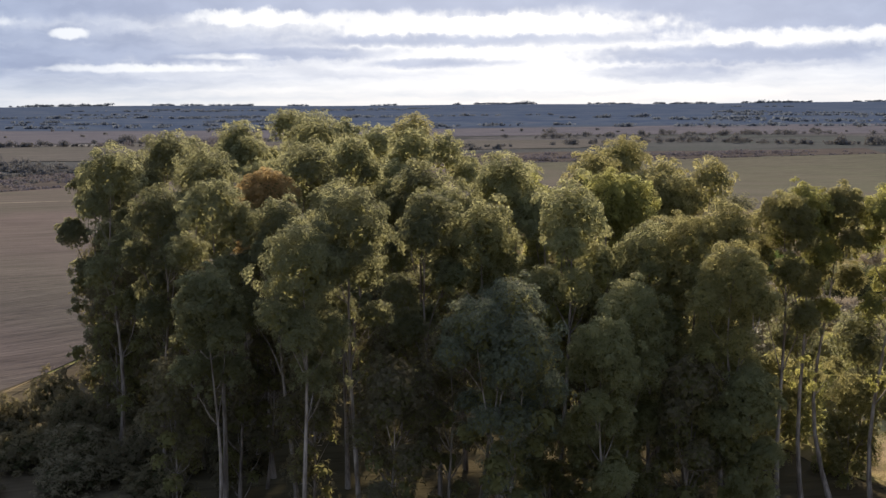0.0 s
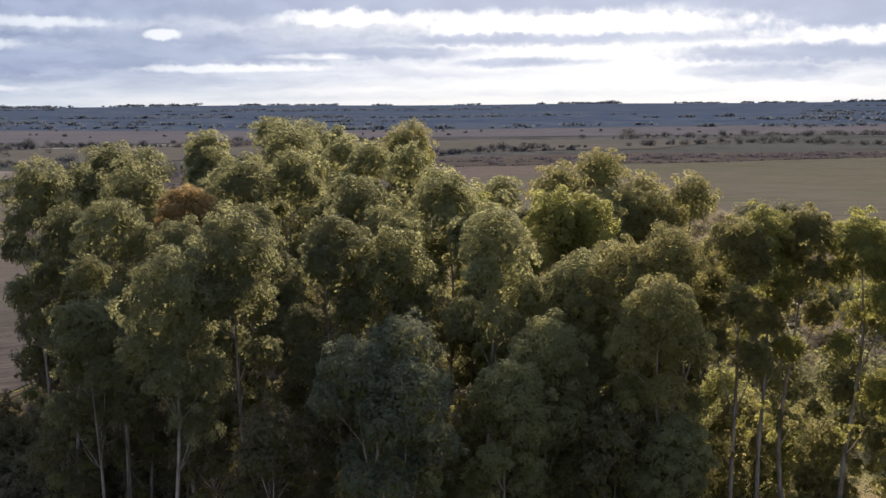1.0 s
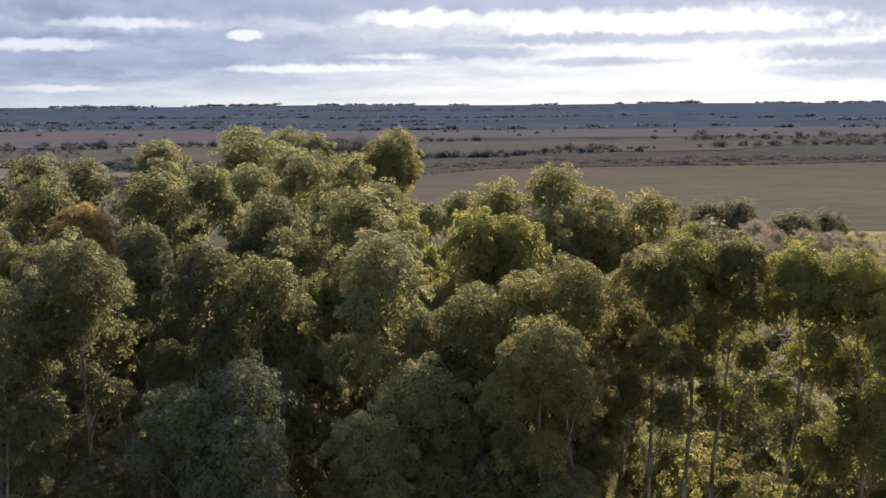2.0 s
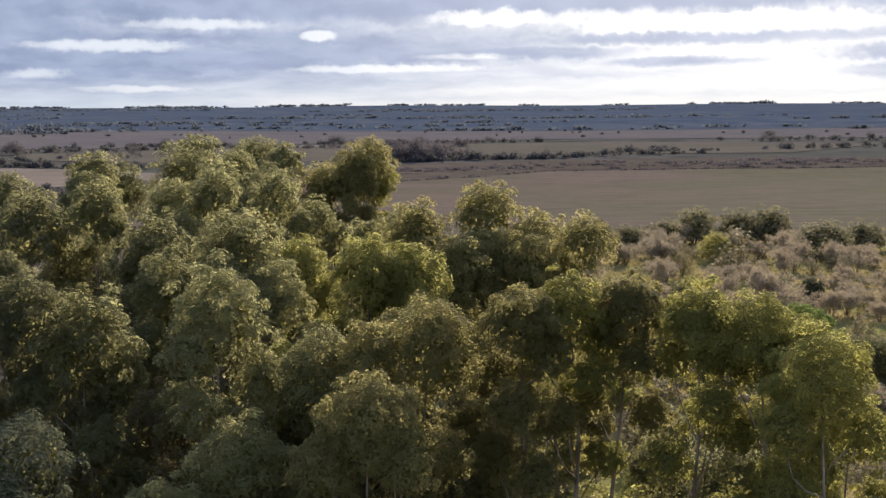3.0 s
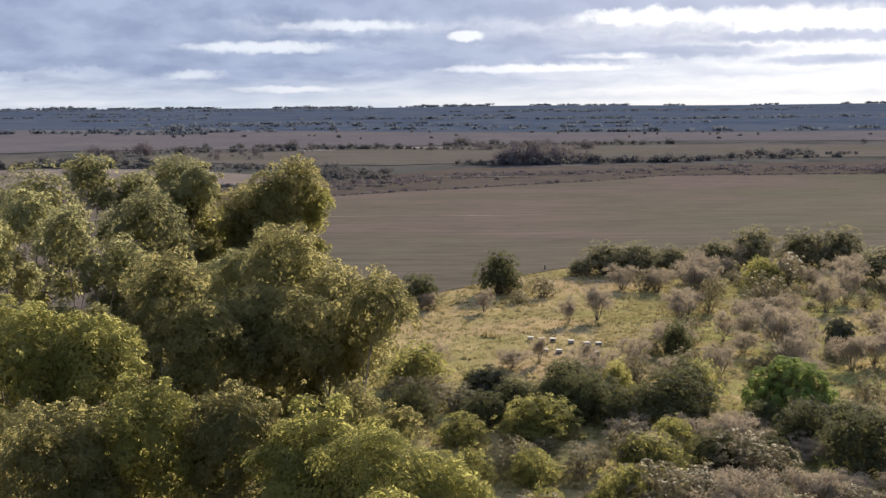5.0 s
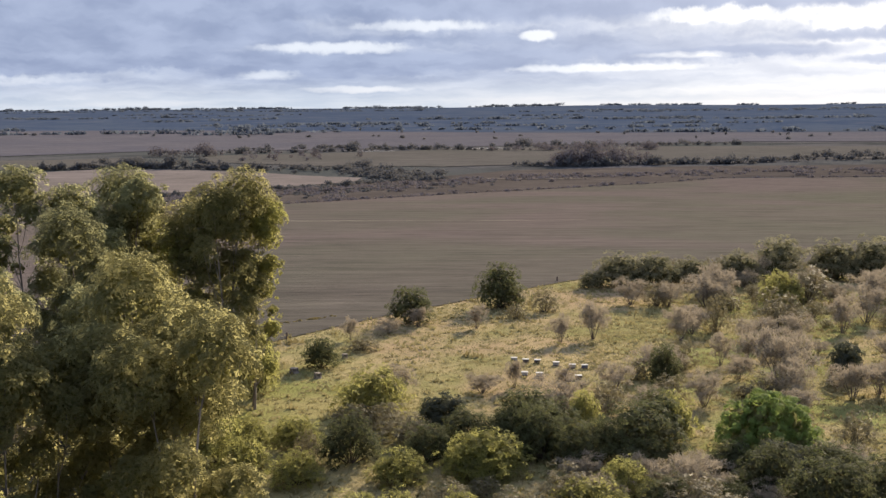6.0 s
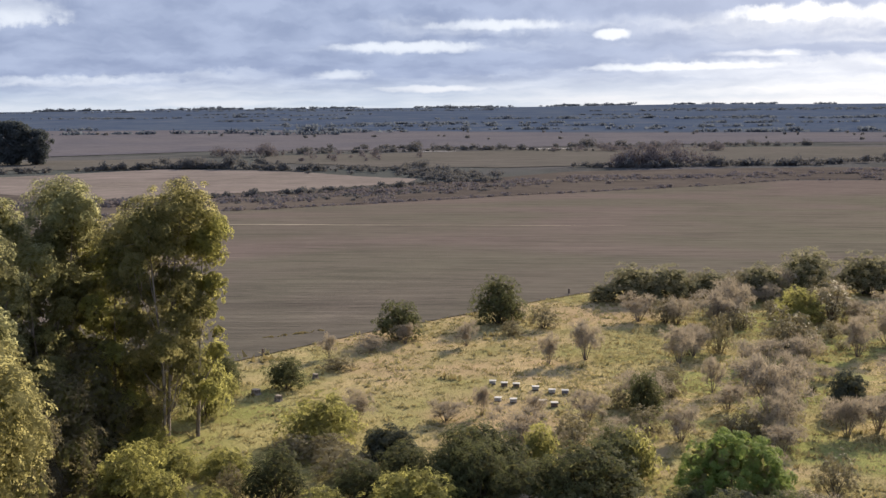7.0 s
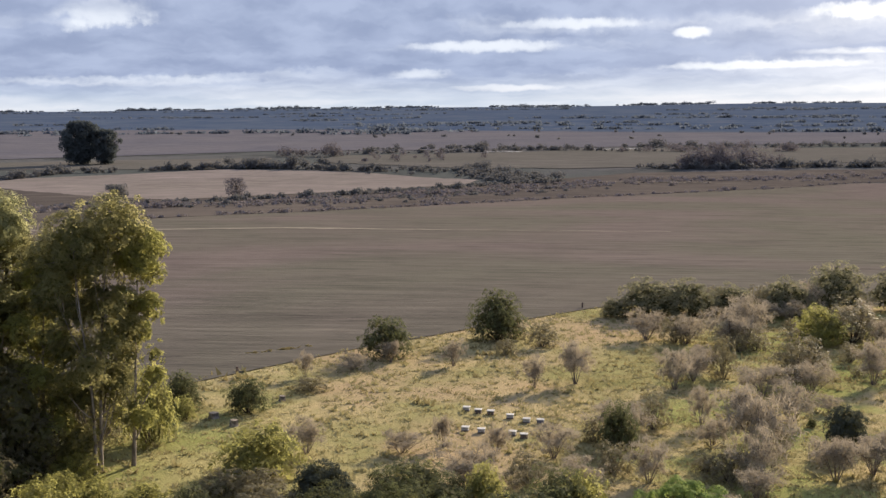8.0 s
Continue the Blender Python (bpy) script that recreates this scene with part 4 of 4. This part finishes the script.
def thicket(n, x0, x1, y0, y1, gap, w, hgt, seed, known):
    """Spots for further shrubs, kept apart from one another and from the known ones."""
    rng = np.random.default_rng(seed)
    rows = []
    for _ in range(n * 30):
        x, y = rng.uniform(x0, x1), rng.uniform(y0, y1)
        if x < 17 + 0.35 * (y - 110) * (y < 110) and y > 104 and x < 17:
            continue
        if all((x - a) ** 2 + (y - b) ** 2 > (gap + 0.25 * c) ** 2 for a, b, c in known):
            s = rng.lognormal(0, 0.28)
            rows.append((x, y, w * s, hgt * s * rng.uniform(0.8, 1.15)))
            known.append((x, y, w * s))
            if len(rows) == n:
                break
    return rows


known = [(x, y, w) for x, y, w, _ in DARK + DARK_MORE + EDGE + GREY + BARE + BARE_MORE + YELLOW + SILVER] + [(29.6, 105.3, 5.0)]
scrub_bare = thicket(44, 15, 48, 106, 172, 1.1, 3.0, 2.1, 11, known)
scrub_grey = thicket(24, 15, 48, 104, 165, 1.0, 2.0, 1.5, 12, known)
front_dark = thicket(11, 12.5, 26, 98, 107, 0.3, 3.0, 2.4, 15, known)
front_bare = thicket(26, 20, 44, 78, 104, 0.8, 3.4, 1.8, 13, known)
front_grey = thicket(34, 3, 44, 78, 104, 0.7, 3.2, 1.9, 14, known)
front_dark += thicket(9, 26, 44, 92, 102, 0.4, 3.0, 2.0, 17, known)
front_yellow = thicket(22, -2, 24, 78, 100, 0.5, 3.0, 1.9, 16, known)
grove_yellow = thicket(14, 14, 28, 57, 80, 0.5, 3.0, 2.4, 18, known)

dark = [bush("evergreen_shrub", 4.5, 3.6, BUSH, "dense dark evergreen shrub in rough grass", "shrub", 500 + i, 5600, 0.15, slim=0.36) for i in range(3)]
spread_copies([w for w in DARK + DARK_MORE if w[1] > 110], dark, "dark shrubs", 1, 4.5, 3.6)
olive = [bush("olive_shrub", 4.5, 3.6, BUSH_OLIVE, "olive-green fuzzy shrub in a row along the field", "shrub", 515 + i, 5600, 0.17, slim=0.36) for i in range(3)]
spread_copies([(x, y, w * 1.12, z) for x, y, w, z in EDGE], olive, "shrubs along the field", 9, 4.5, 3.6)
close = [bush("evergreen_shrub", 4.5, 3.6, BUSH, "dense dark evergreen shrub among bare bushes", "shrub", 505 + i, 7000, 0.125, slim=0.32) for i in range(3)]
spread_copies([w for w in DARK + DARK_MORE if w[1] <= 110] + front_dark, close, "dark shrubs", 7, 4.5, 3.6)
shade = [bush("shade_shrub", 4.0, 2.8, GUM_SHADE, "dense shrub under the grove, leaves dulled for its shade", "shrub", 510 + i, 5200, 0.17) for i in range(2)]
shade.append(bush("shade_shrub", 4.0, 2.8, BUSH_GREY, "dull brownish half-bare shrub in the grove's shade", "shrub", 512, 4200, 0.16, shell=0.9))
spread_copies(UNDERGROWTH_EDGE + UNDERGROWTH, shade, "shrubs under the grove", 6, 4.0, 2.8)
grey = [bush("grey_shrub", 2.8, 2.4, BUSH_GREY, "grey-green half-bare shrub in rough grass", "shrub", 520 + i, 2700, 0.135, shell=0.9, solid=False) for i in range(3)]
spread_copies(GREY + scrub_grey + front_grey, grey, "grey-green shrubs", 2, 2.8, 2.4)
bare = [twig_bush(3.0, 2.4, "leafless grey-brown thorny shrub", 540 + i, twigs=3300) for i in range(5)]
spread_copies([(x, y, w * 1.05, z * 1.05) for x, y, w, z in BARE + BARE_MORE] + scrub_bare + front_bare, bare, "bare shrubs", 3, 3.0, 2.4)
yellow = [bush("yellowish_shrub", 3.8, 2.7, BUSH_YELLOW, "yellow-green leafy shrub in rough grass", "shrub", 560 + i, 4600, 0.145, slim=0.34, inner=INNER) for i in range(3)]
spread_copies(YELLOW + front_yellow + grove_yellow, yellow, "yellow-green shrubs", 4, 3.8, 2.7)
silver = [bush("silvery_shrub", 3.2, 2.4, BUSH_SILVER, "silvery dark-leaved shrub in rough grass", "shrub", 580 + i, 6000, 0.15) for i in range(2)]
spread_copies(SILVER, silver, "silvery shrubs", 5, 3.2, 2.4)
dome = bush("round_shrub", 5.9, 3.7, BUSH_GREEN, "dense bright green dome-shaped shrub", "shrub", 600, 28000, 0.12, n=19, shell=0.4, slim=0.5, face=2.0, lump=(0.26, 0.36), inner=INNER)
dome.matrix_basis = Matrix.Translation((29.6, 105.3, float(land(29.6, 105.3)) - 0.04))

# ---- the far country: hedges, creek woods, tree belts up to the skyline ----
far_growth("hedge", np.concatenate([along([(-470, 395), (-388, 411), (-394, 454), (-377, 470), (-359, 494), (-319, 523), (-280, 524), (-253, 528)], 230, 4.0, 2.5, 1.2, 21),
                                    along([(-348, 520), (-319, 530), (-290, 532)], 26, 6.0, 4.5, 4.0, 22)]),
           FAR_LEAF, "dark hedge of rounded bushes between the fields", "hedge", 31, 90, 0.8)
far_growth("creek_bushes", np.concatenate([along([(-227, 325), (-214, 336), (-203, 351), (-198, 375), (-180, 420), (-172, 468), (-158, 497)], 170, 3.0, 1.5, 1.8, 23),
                                           along([(-257, 534), (-218, 545), (-172, 500), (-158, 497)], 130, 4.0, 2.0, 8.0, 24),
                                           along([(-240, 300), (-180, 340), (-150, 420), (-130, 480)], 160, 2.2, 0.8, 10.0, 25)]),
           FAR_LEAF, "dark bushes strewn along a creek", "bushes", 32, 70, 0.6)
far_growth("creek_brush", np.concatenate([along([(-300, 250), (-230, 285), (-185, 330), (-165, 400), (-140, 480)], 420, 5.0, 0.9, 11.0, 63), along([(-140, 490), (-90, 540), (-20, 580), (90, 600), (200, 615)], 380, 6.0, 0.9, 9.0, 64)]),
           FAR_BARE, "low brown brush over the creek flat", "brush", 65, 26, 0.9)
far_growth("bare_wood", np.concatenate([along([(-130, 590), (-116, 600), (-95, 612)], 46, 8.0, 7.5, 4.0, 26), along([(-300, 600), (-270, 640), (-330, 660)], 16, 5.0, 3.5, 12.0, 27),
                                        along([(-410, 640), (-360, 650)], 22, 6.0, 6.0, 3.0, 28), along([(-210, 780), (-170, 800), (-120, 790)], 20, 9.0, 4.0, 10.0, 29)]),
           FAR_BARE, "leafless grey-brown wood", "wood", 33, 200, 0.7)
far_growth("scrub_belt", np.concatenate([along([(-150, 588), (-116, 589), (-92, 603)], 50, 4.5, 3.0, 2.0, 41), along([(-91, 605), (-70, 616), (-40, 624)], 56, 4.2, 2.7, 1.5, 42),
                                         along([(-377, 691), (-333, 732), (-313, 759), (-276, 790)], 60, 5.0, 2.8, 2.0, 43), along([(-253, 837), (-177, 854), (-87, 914)], 70, 5.5, 3.2, 3.5, 44),
                                         along([(70, 745), (121, 785), (182, 801), (223, 741), (300, 700)], 110, 5.5, 3.2, 6.0, 45), along([(-40, 632), (-4, 704), (40, 718)], 60, 4.2, 2.4, 2.5, 46),
                                         along([(-94, 616), (-45, 627), (-16, 651), (36, 684)], 60, 4.5, 2.5, 1.8, 47), along([(-418, 746), (-360, 799), (-201, 772)], 80, 5.0, 2.8, 3.0, 48),
                                         along([(-202, 528), (-184, 522), (-172, 507)], 30, 4.0, 2.6, 5.0, 49), along([(60, 900), (200, 960), (400, 1000)], 80, 6.5, 3.4, 14.0, 50)]),
           FAR_LEAF, "dark scrub in belts across the pasture", "scrub", 34, 90, 0.8)


def hill_woods():
    """Belts and clumps of trees on the rising land up to the skyline."""
    rng = np.random.default_rng(60)
    rows = []
    for i in range(56):
        az, r = radians(rng.uniform(-62, 34)), 1250 * (3.4 ** rng.random())
        cx, cy = 20 + r * math.sin(az), r * math.cos(az)
        half = rng.uniform(0.03, 0.14) * r
        tilt = rng.normal(0, 0.10)
        dx, dy = math.cos(az + tilt), -math.sin(az + tilt)
        rows.append(along([(cx - dx * half, cy - dy * half), (cx + dx * half, cy + dy * half)], int(half / 5), 15, 2.8, 1 + 0.0015 * r, 200 + i))
    for i in range(90):  # woods and shelter belts along the skyline, flat-topped and far apart
        az = radians(rng.uniform(-62, 34))
        r = rng.uniform(4380, 4540)
        cx, cy = 20 + r * math.sin(az), r * math.cos(az)
        half = 8 * 16 ** rng.random()
        rows.append(along([(cx - half * math.cos(az), cy + half * math.sin(az)), (cx + half * math.cos(az), cy - half * math.sin(az))], int(half / 2.2) + 3, 17, rng.uniform(3.5, 7), 3, 400 + i) * np.array([1, 1, 1, 0.9]))
    far_growth("hill_woods", np.concatenate(rows), FAR_BLUE, "tree belts on the distant rise, tinted blue for haze", "wood", 35, 18, 3.6)
    dots = np.stack([rng.uniform(-900, 500, 60), rng.uniform(1000, 1320, 60), rng.uniform(3, 8, 60), rng.uniform(2, 4, 60)], 1)
    far_growth("lone_bushes", dots, FAR_LEAF, "lone dark bushes on the fallow", "bushes", 36, 30, 1.6)


hill_woods()
far_growth("ditch_growth", along([(-330, 141), (-235, 206), (-169, 238), (-151, 264), (-131, 313), (-108, 410), (-75, 472), (-40, 537), (31, 558), (96, 568), (160, 584), (227, 596)], 420, 3.0, 0.7, 1.2, 51),
           FAR_BARE, "low brown growth along a ditch", "brush", 37, 14, 0.7)


def far_tree(x, y, w, hgt, leaf, label, seed, count=5000, size=0.9):
    rng = np.random.default_rng(seed)
    base = place("tree", x, y, label, "tree")
    wood, lobes = Bits(), []
    limb(wood, (0, 0, -0.3), (0.02 * w, 0, hgt * 0.7), 0.03 * hgt, 0.01 * hgt, rng, sides=7)
    for i in range(40):
        f = (i + 0.5) / 40
        a, rl = i * 2.4, w * rng.uniform(0.09, 0.21)
        d = max(0.0, w * 0.5 * math.sqrt(max(0.05, 1 - ((f - 0.5) / 0.6) ** 2)) - rl * 0.8) * rng.uniform(0.4, 1.2)
        c = np.array([math.cos(a) * d, math.sin(a) * d, min(hgt * (0.05 + 0.95 * f), hgt - rl)])
        lobes.append([*c, rl, rl, rl * 0.85])
        limb(wood, (0, 0, c[2] * 0.55), c, 0.01 * hgt, 0.004 * hgt, rng, sides=4, n=4)
    part_of(mesh_object("trunk", wood.verts(), wood.f, BARK_DARK, smooth=True), base)
    v, q = leaves(lobes, count, size, rng, 0.1, 0.8, 0.55)
    part_of(mesh_object("crown", v, q, leaf), base)


far_tree(-447, 515, 24, 25, FAR_DARK, "huge dark spreading tree alone in the pasture", 71, 12000, 1.3)
far_tree(-436, 522, 19, 20, FAR_DARK, "big dark tree close beside a taller one", 72, 9000, 1.2)
far_tree(-234, 331, 8.5, 6.5, FAR_LEAF, "dark reddish rounded tree by the creek", 73, 2500, 0.6)
far_tree(-214, 367, 9, 7.5, FAR_BARE, "leafless grey tree by the creek", 74, 1800, 0.5)

# ---- small things in the clearing ----
WHITE_PAINT, kw, bw, _ = material("weathered_white_paint", 0.6, 0.3)
kw.to(kw.mix(kw.ramp(kw.noise(kw.n("ShaderNodeTexCoord").outputs["Object"], 6.0, 5.0), 0.45, 0.7), (0.40, 0.39, 0.38), (0.24, 0.23, 0.21)), bw.inputs["Base Color"])
OLD_WOOD, kw, bw, _ = material("grey_old_wood", 0.85, 0.15)
kw.to(kw.mix(kw.ramp(kw.noise(kw.n("ShaderNodeTexCoord").outputs["Object"], 9.0, 5.0), 0.4, 0.7), (0.10, 0.075, 0.065), (0.20, 0.16, 0.14)), bw.inputs["Base Color"])


def box_bm(bm, w, d, hgt, z, bev=0.012):
    made = bmesh.ops.create_cube(bm, size=1.0, matrix=Matrix.Translation((0, 0, z + hgt / 2)) @ Matrix.Diagonal((w, d, hgt, 1)))
    edges = {e for v in made["verts"] for e in v.link_edges}
    bmesh.ops.bevel(bm, geom=list(edges), offset=bev, segments=1, affect="EDGES")


def part(name, bm, mat, parent, label=""):
    me = bpy.data.meshes.new(name)
    bm.to_mesh(me)
    bm.free()
    me.materials.append(mat)
    ob = new(name, me)
    ob.parent = parent
    return tagged(ob, label) if label else ob


def beehive(body, label):
    base = tagged(new("beehive"), label, "beehive", "beehives in the clearing")
    bm = bmesh.new()
    box_bm(bm, 0.52, 0.44, 0.10, 0.0)
    part("stand", bm, OLD_WOOD, base)
    bm = bmesh.new()
    box_bm(bm, 0.50, 0.41, 0.27, 0.103)
    box_bm(bm, 0.10, 0.43, 0.03, 0.26, 0.004)
    brood = part("brood_box", bm, body, base)
    # a solid dark strip stands for the shaded opening of the entrance
    bm = bmesh.new()
    box_bm(bm, 0.30, 0.43, 0.02, 0.112, 0.003)
    part("entrance", bm, OLD_WOOD, brood, "dark wood strip standing for the entrance slot")
    bm = bmesh.new()
    box_bm(bm, 0.58, 0.49, 0.08, 0.376, 0.015)
    part("lid", bm, WHITE_PAINT, base, "white painted flat lid")
    return base


HIVES = [(8.3, 123.5, 0), (9.3, 123.3, 1), (10.2, 123.4, 1), (11.8, 123.1, 0), (13.2, 122.7, 0), (14.1, 122.9, 2), (10.6, 119.1, 0), (11.7, 119.2, 0), (13.7, 119.6, 0), (14.6, 119.4, 1)]
BLUE_PAINT, kw, bw, _ = material("faded_blue_paint", 0.6, 0.3)
kw.to(kw.mix(kw.ramp(kw.noise(kw.n("ShaderNodeTexCoord").outputs["Object"], 7.0, 5.0), 0.4, 0.7), (0.16, 0.17, 0.24), (0.10, 0.10, 0.13)), bw.inputs["Base Color"])
kinds = [beehive(WHITE_PAINT, "low white beehive box on a wooden stand"), beehive(OLD_WOOD, "dark weathered beehive box with a white lid"), beehive(BLUE_PAINT, "faded dark blue beehive box with a white lid")]
first_of = {}
for i, (hx, hy, kind_no) in enumerate(HIVES):
    m = pose(hx, hy, float(land(hx, hy)) + 0.005, 0, 0, 20 + 14 * math.sin(i * 3.1)) @ Matrix.Diagonal((0.88, 0.88, 0.66, 1))
    if kind_no in first_of:
        copy_thing(kinds[kind_no], m)
    else:
        first_of[kind_no] = m
for kind_no, m in first_of.items():
    kinds[kind_no].matrix_basis = m


def low_brush():
    """Dead stalks and low brown growth between the shrubs."""
    rng = np.random.default_rng(81)
    n = 420
    x, y = rng.uniform(13, 48, n), rng.uniform(82, 170, n)
    s = rng.lognormal(0, 0.4, n)
    lobes = np.stack([x, y, land(x, y) + 0.12, 0.6 * s, 0.6 * s, 0.32 * s], 1)
    v, q = leaves(lobes, n * 36, 0.34, rng, -0.6, 1.0, 0.12, 0.2)
    v[:, 2] = np.maximum(v[:, 2], land(v[:, 0], v[:, 1]) - 0.02)
    tagged(mesh_object("dead_brush", v, q, GRASS), "low dead brown stalks among the shrubs", "brush", kind="stuff")


def tussocks():
    """Coarse darker clumps that stand out of the short grass."""
    rng = np.random.default_rng(83)
    n, k = 2600, 12
    x, y = rng.uniform(-14, 46, n), rng.uniform(86, 170, n)
    ok = (x > np.interp(y, [84, 100, 120, 138, 150, 166, 178], [-20, -20, -13.6, -9, -4.6, 1.5, 14])) & ((x > 14) | (rng.random(n) < 0.3))
    x, y = x[ok], y[ok]
    n = len(x)
    s = np.repeat(rng.lognormal(0, 0.45, n), k)
    c = np.stack([np.repeat(x, k) + rng.normal(0, 0.2, n * k) * s, np.repeat(y, k) + rng.normal(0, 0.12, n * k) * s], 1)
    root = np.stack([c[:, 0], c[:, 1], land(c[:, 0], c[:, 1]) - 0.02], 1)
    a = rng.uniform(0, math.pi, n * k)
    sd = np.stack([np.cos(a), np.sin(a), 0 * a], 1) * (0.055 * s)[:, None]
    tip = root + np.stack([rng.normal(0, 0.07, n * k) * s, rng.normal(0, 0.07, n * k) * s, 0.13 * s * rng.uniform(0.5, 1.3, n * k)], 1)
    v = np.stack([root - sd, root + sd, tip], 1).reshape(-1, 3)
    tagged(mesh_object("tussock_grass", v, np.arange(len(v)).reshape(-1, 3), TUSSOCK), "coarse brownish-green tussocks in short grass", "grass", kind="stuff")


TUSSOCK = leaf_material("tussock_blade", (0.150, 0.132, 0.064), (0.280, 0.228, 0.112), (0.34, 0.28, 0.13), 0.28, 0.8, 0.05)


def stump(x, y, r, hgt, seed):
    rng = np.random.default_rng(seed)
    base = place("tree_stump", x, y, "short grey sawn tree stump in the grass", "stump", "stumps")
    bits = Bits()
    path = np.array([[0, 0, -0.1], [0, 0, 0.08], [0.01, 0, hgt * 0.5], [0.02, 0.01, hgt], [0.02, 0.01, hgt + 0.01]])
    v, q = tube(path, [r * 1.5, r * 1.2, r, r * 0.98, 0.01], 12)
    v[:, :2] *= rng.uniform(0.9, 1.1, (len(v), 1))
    bits.add(v, q)
    part_of(mesh_object("trunk", bits.verts(), bits.f, STUMP_WOOD), base)


STUMP_WOOD, kw, bw, _ = material("sawn_grey_wood", 0.85, 0.1)
kw.to(kw.mix(kw.ramp(kw.noise(kw.n("ShaderNodeTexCoord").outputs["Object"], 5.0, 5.0), 0.4, 0.65), (0.12, 0.10, 0.085), (0.28, 0.245, 0.21)), bw.inputs["Base Color"])
stump(-5.9, 114.1, 0.32, 0.42, 1)
stump(-3.4, 113.2, 0.26, 0.45, 2)
stump(-4.6, 119.9, 0.22, 0.42, 3)


def post(x, y, hgt):
    base = place("fence_post", x, y, "old grey wooden fence post", "post", "posts", 0)
    bm = bmesh.new()
    box_bm(bm, 0.16, 0.16, hgt + 0.2, -0.2, 0.02)
    part("shaft", bm, OLD_WOOD, base)


# stands for a small stump-like thing, built as a short post
post(-0.6, 164.9, 0.6)
post(-12.4, 124.4, 0.8)


def grass():
    """Tussocks of grass in the clearing and between the shrubs."""
    rng = np.random.default_rng(80)
    n = 17000
    x, y = rng.uniform(-16, 46, n), rng.uniform(84, 170, n)
    edge = np.interp(y, [84, 100, 120, 138, 150, 166, 178], [-22, -21.8, -14.6, -9.8, -5.3, 0.6, 13]) + rng.normal(0, 0.35, n)
    ok = x > edge
    x, y = x[ok], y[ok]
    n, k = len(x), 6
    c = np.stack([np.repeat(x, k) + rng.normal(0, 0.14, n * k), np.repeat(y, k) + rng.normal(0, 0.14, n * k)], 1)
    s = np.repeat(rng.lognormal(0, 0.4, n), k)
    z = land(c[:, 0], c[:, 1]) - 0.02
    hgt = 0.12 * s * rng.uniform(0.6, 1.3, n * k)
    a = rng.uniform(0, math.pi, n * k)
    w = 0.06 * s
    root = np.stack([c[:, 0], c[:, 1], z], 1)
    sd = np.stack([np.cos(a) * w, np.sin(a) * w, 0 * a], 1)
    tip = root + np.stack([rng.normal(0, 0.09, n * k) * s, rng.normal(0, 0.09, n * k) * s, hgt], 1)
    v = np.stack([root - sd, root + sd, tip], 1).reshape(-1, 3)
    ob = mesh_object("grass", v, np.arange(len(v)).reshape(-1, 3), GRASS)
    tagged(ob, "tussocks of straw-yellow and green grass", "grass", kind="stuff")


GRASS = leaf_material("grass_blade", (0.176, 0.184, 0.076), (0.395, 0.330, 0.182), (0.46, 0.39, 0.19), 0.30, 0.8, 0.05)
far_growth("field_weeds", along([(-17.2, 130.6), (-16.4, 132.3), (-15.2, 134.1), (-14.1, 135.9)], 34, 0.42, 0.14, 0.22, 61), TUSSOCK, "thin dark line of weeds in the stubble", "weeds", 62, 24, 0.13)
grass()
tussocks()
low_brush()
field("field_track", [(-150, 212), (-118.4, 226.0), (-97, 240.0), (-75, 245.6), (-60, 250.4)], [(-150, 213.6), (-119, 229.0), (-97.4, 242.6), (-75, 247.6), (-60, 251.2)],
      0.12, TRACK, "pale bare strip across the stubble", 120, 4, 0.35)
field("field_track_end", [(-60, 250.6), (-47, 254.8), (-25, 266)], [(-60, 251.3), (-47, 255.4), (-25, 266.3)], 0.12, TRACK, "thin pale wheel track across the stubble", 60, 3, 0.15)
SHEET, kw, bw, _ = material("white_plastic_sheet", 0.5, 0.3)
kw.to(kw.mix(kw.ramp(kw.noise(kw.n("ShaderNodeTexCoord").outputs["Object"], 0.3, 4.0), 0.4, 0.7), (0.62, 0.62, 0.62), (0.46, 0.46, 0.47)), bw.inputs["Base Color"])
for near, far, mat, label in (([(-310, 736), (-288, 746)], [(-310, 738.5), (-288, 748.5)], SHEET, "white sheeted strip in the distant pasture"), ([(-265, 793), (-232, 813)], [(-266, 796), (-233, 816)], SHEET, "white sheeted strip in the distant pasture"),
                              ([(-135, 502), (-92, 516)], [(-135.5, 504), (-92, 517.5)], TRACK, "pale bare strip in the distant pasture")):
    field("field_strip", near, far, 0.5, mat, label, 14, 3, 0.2)
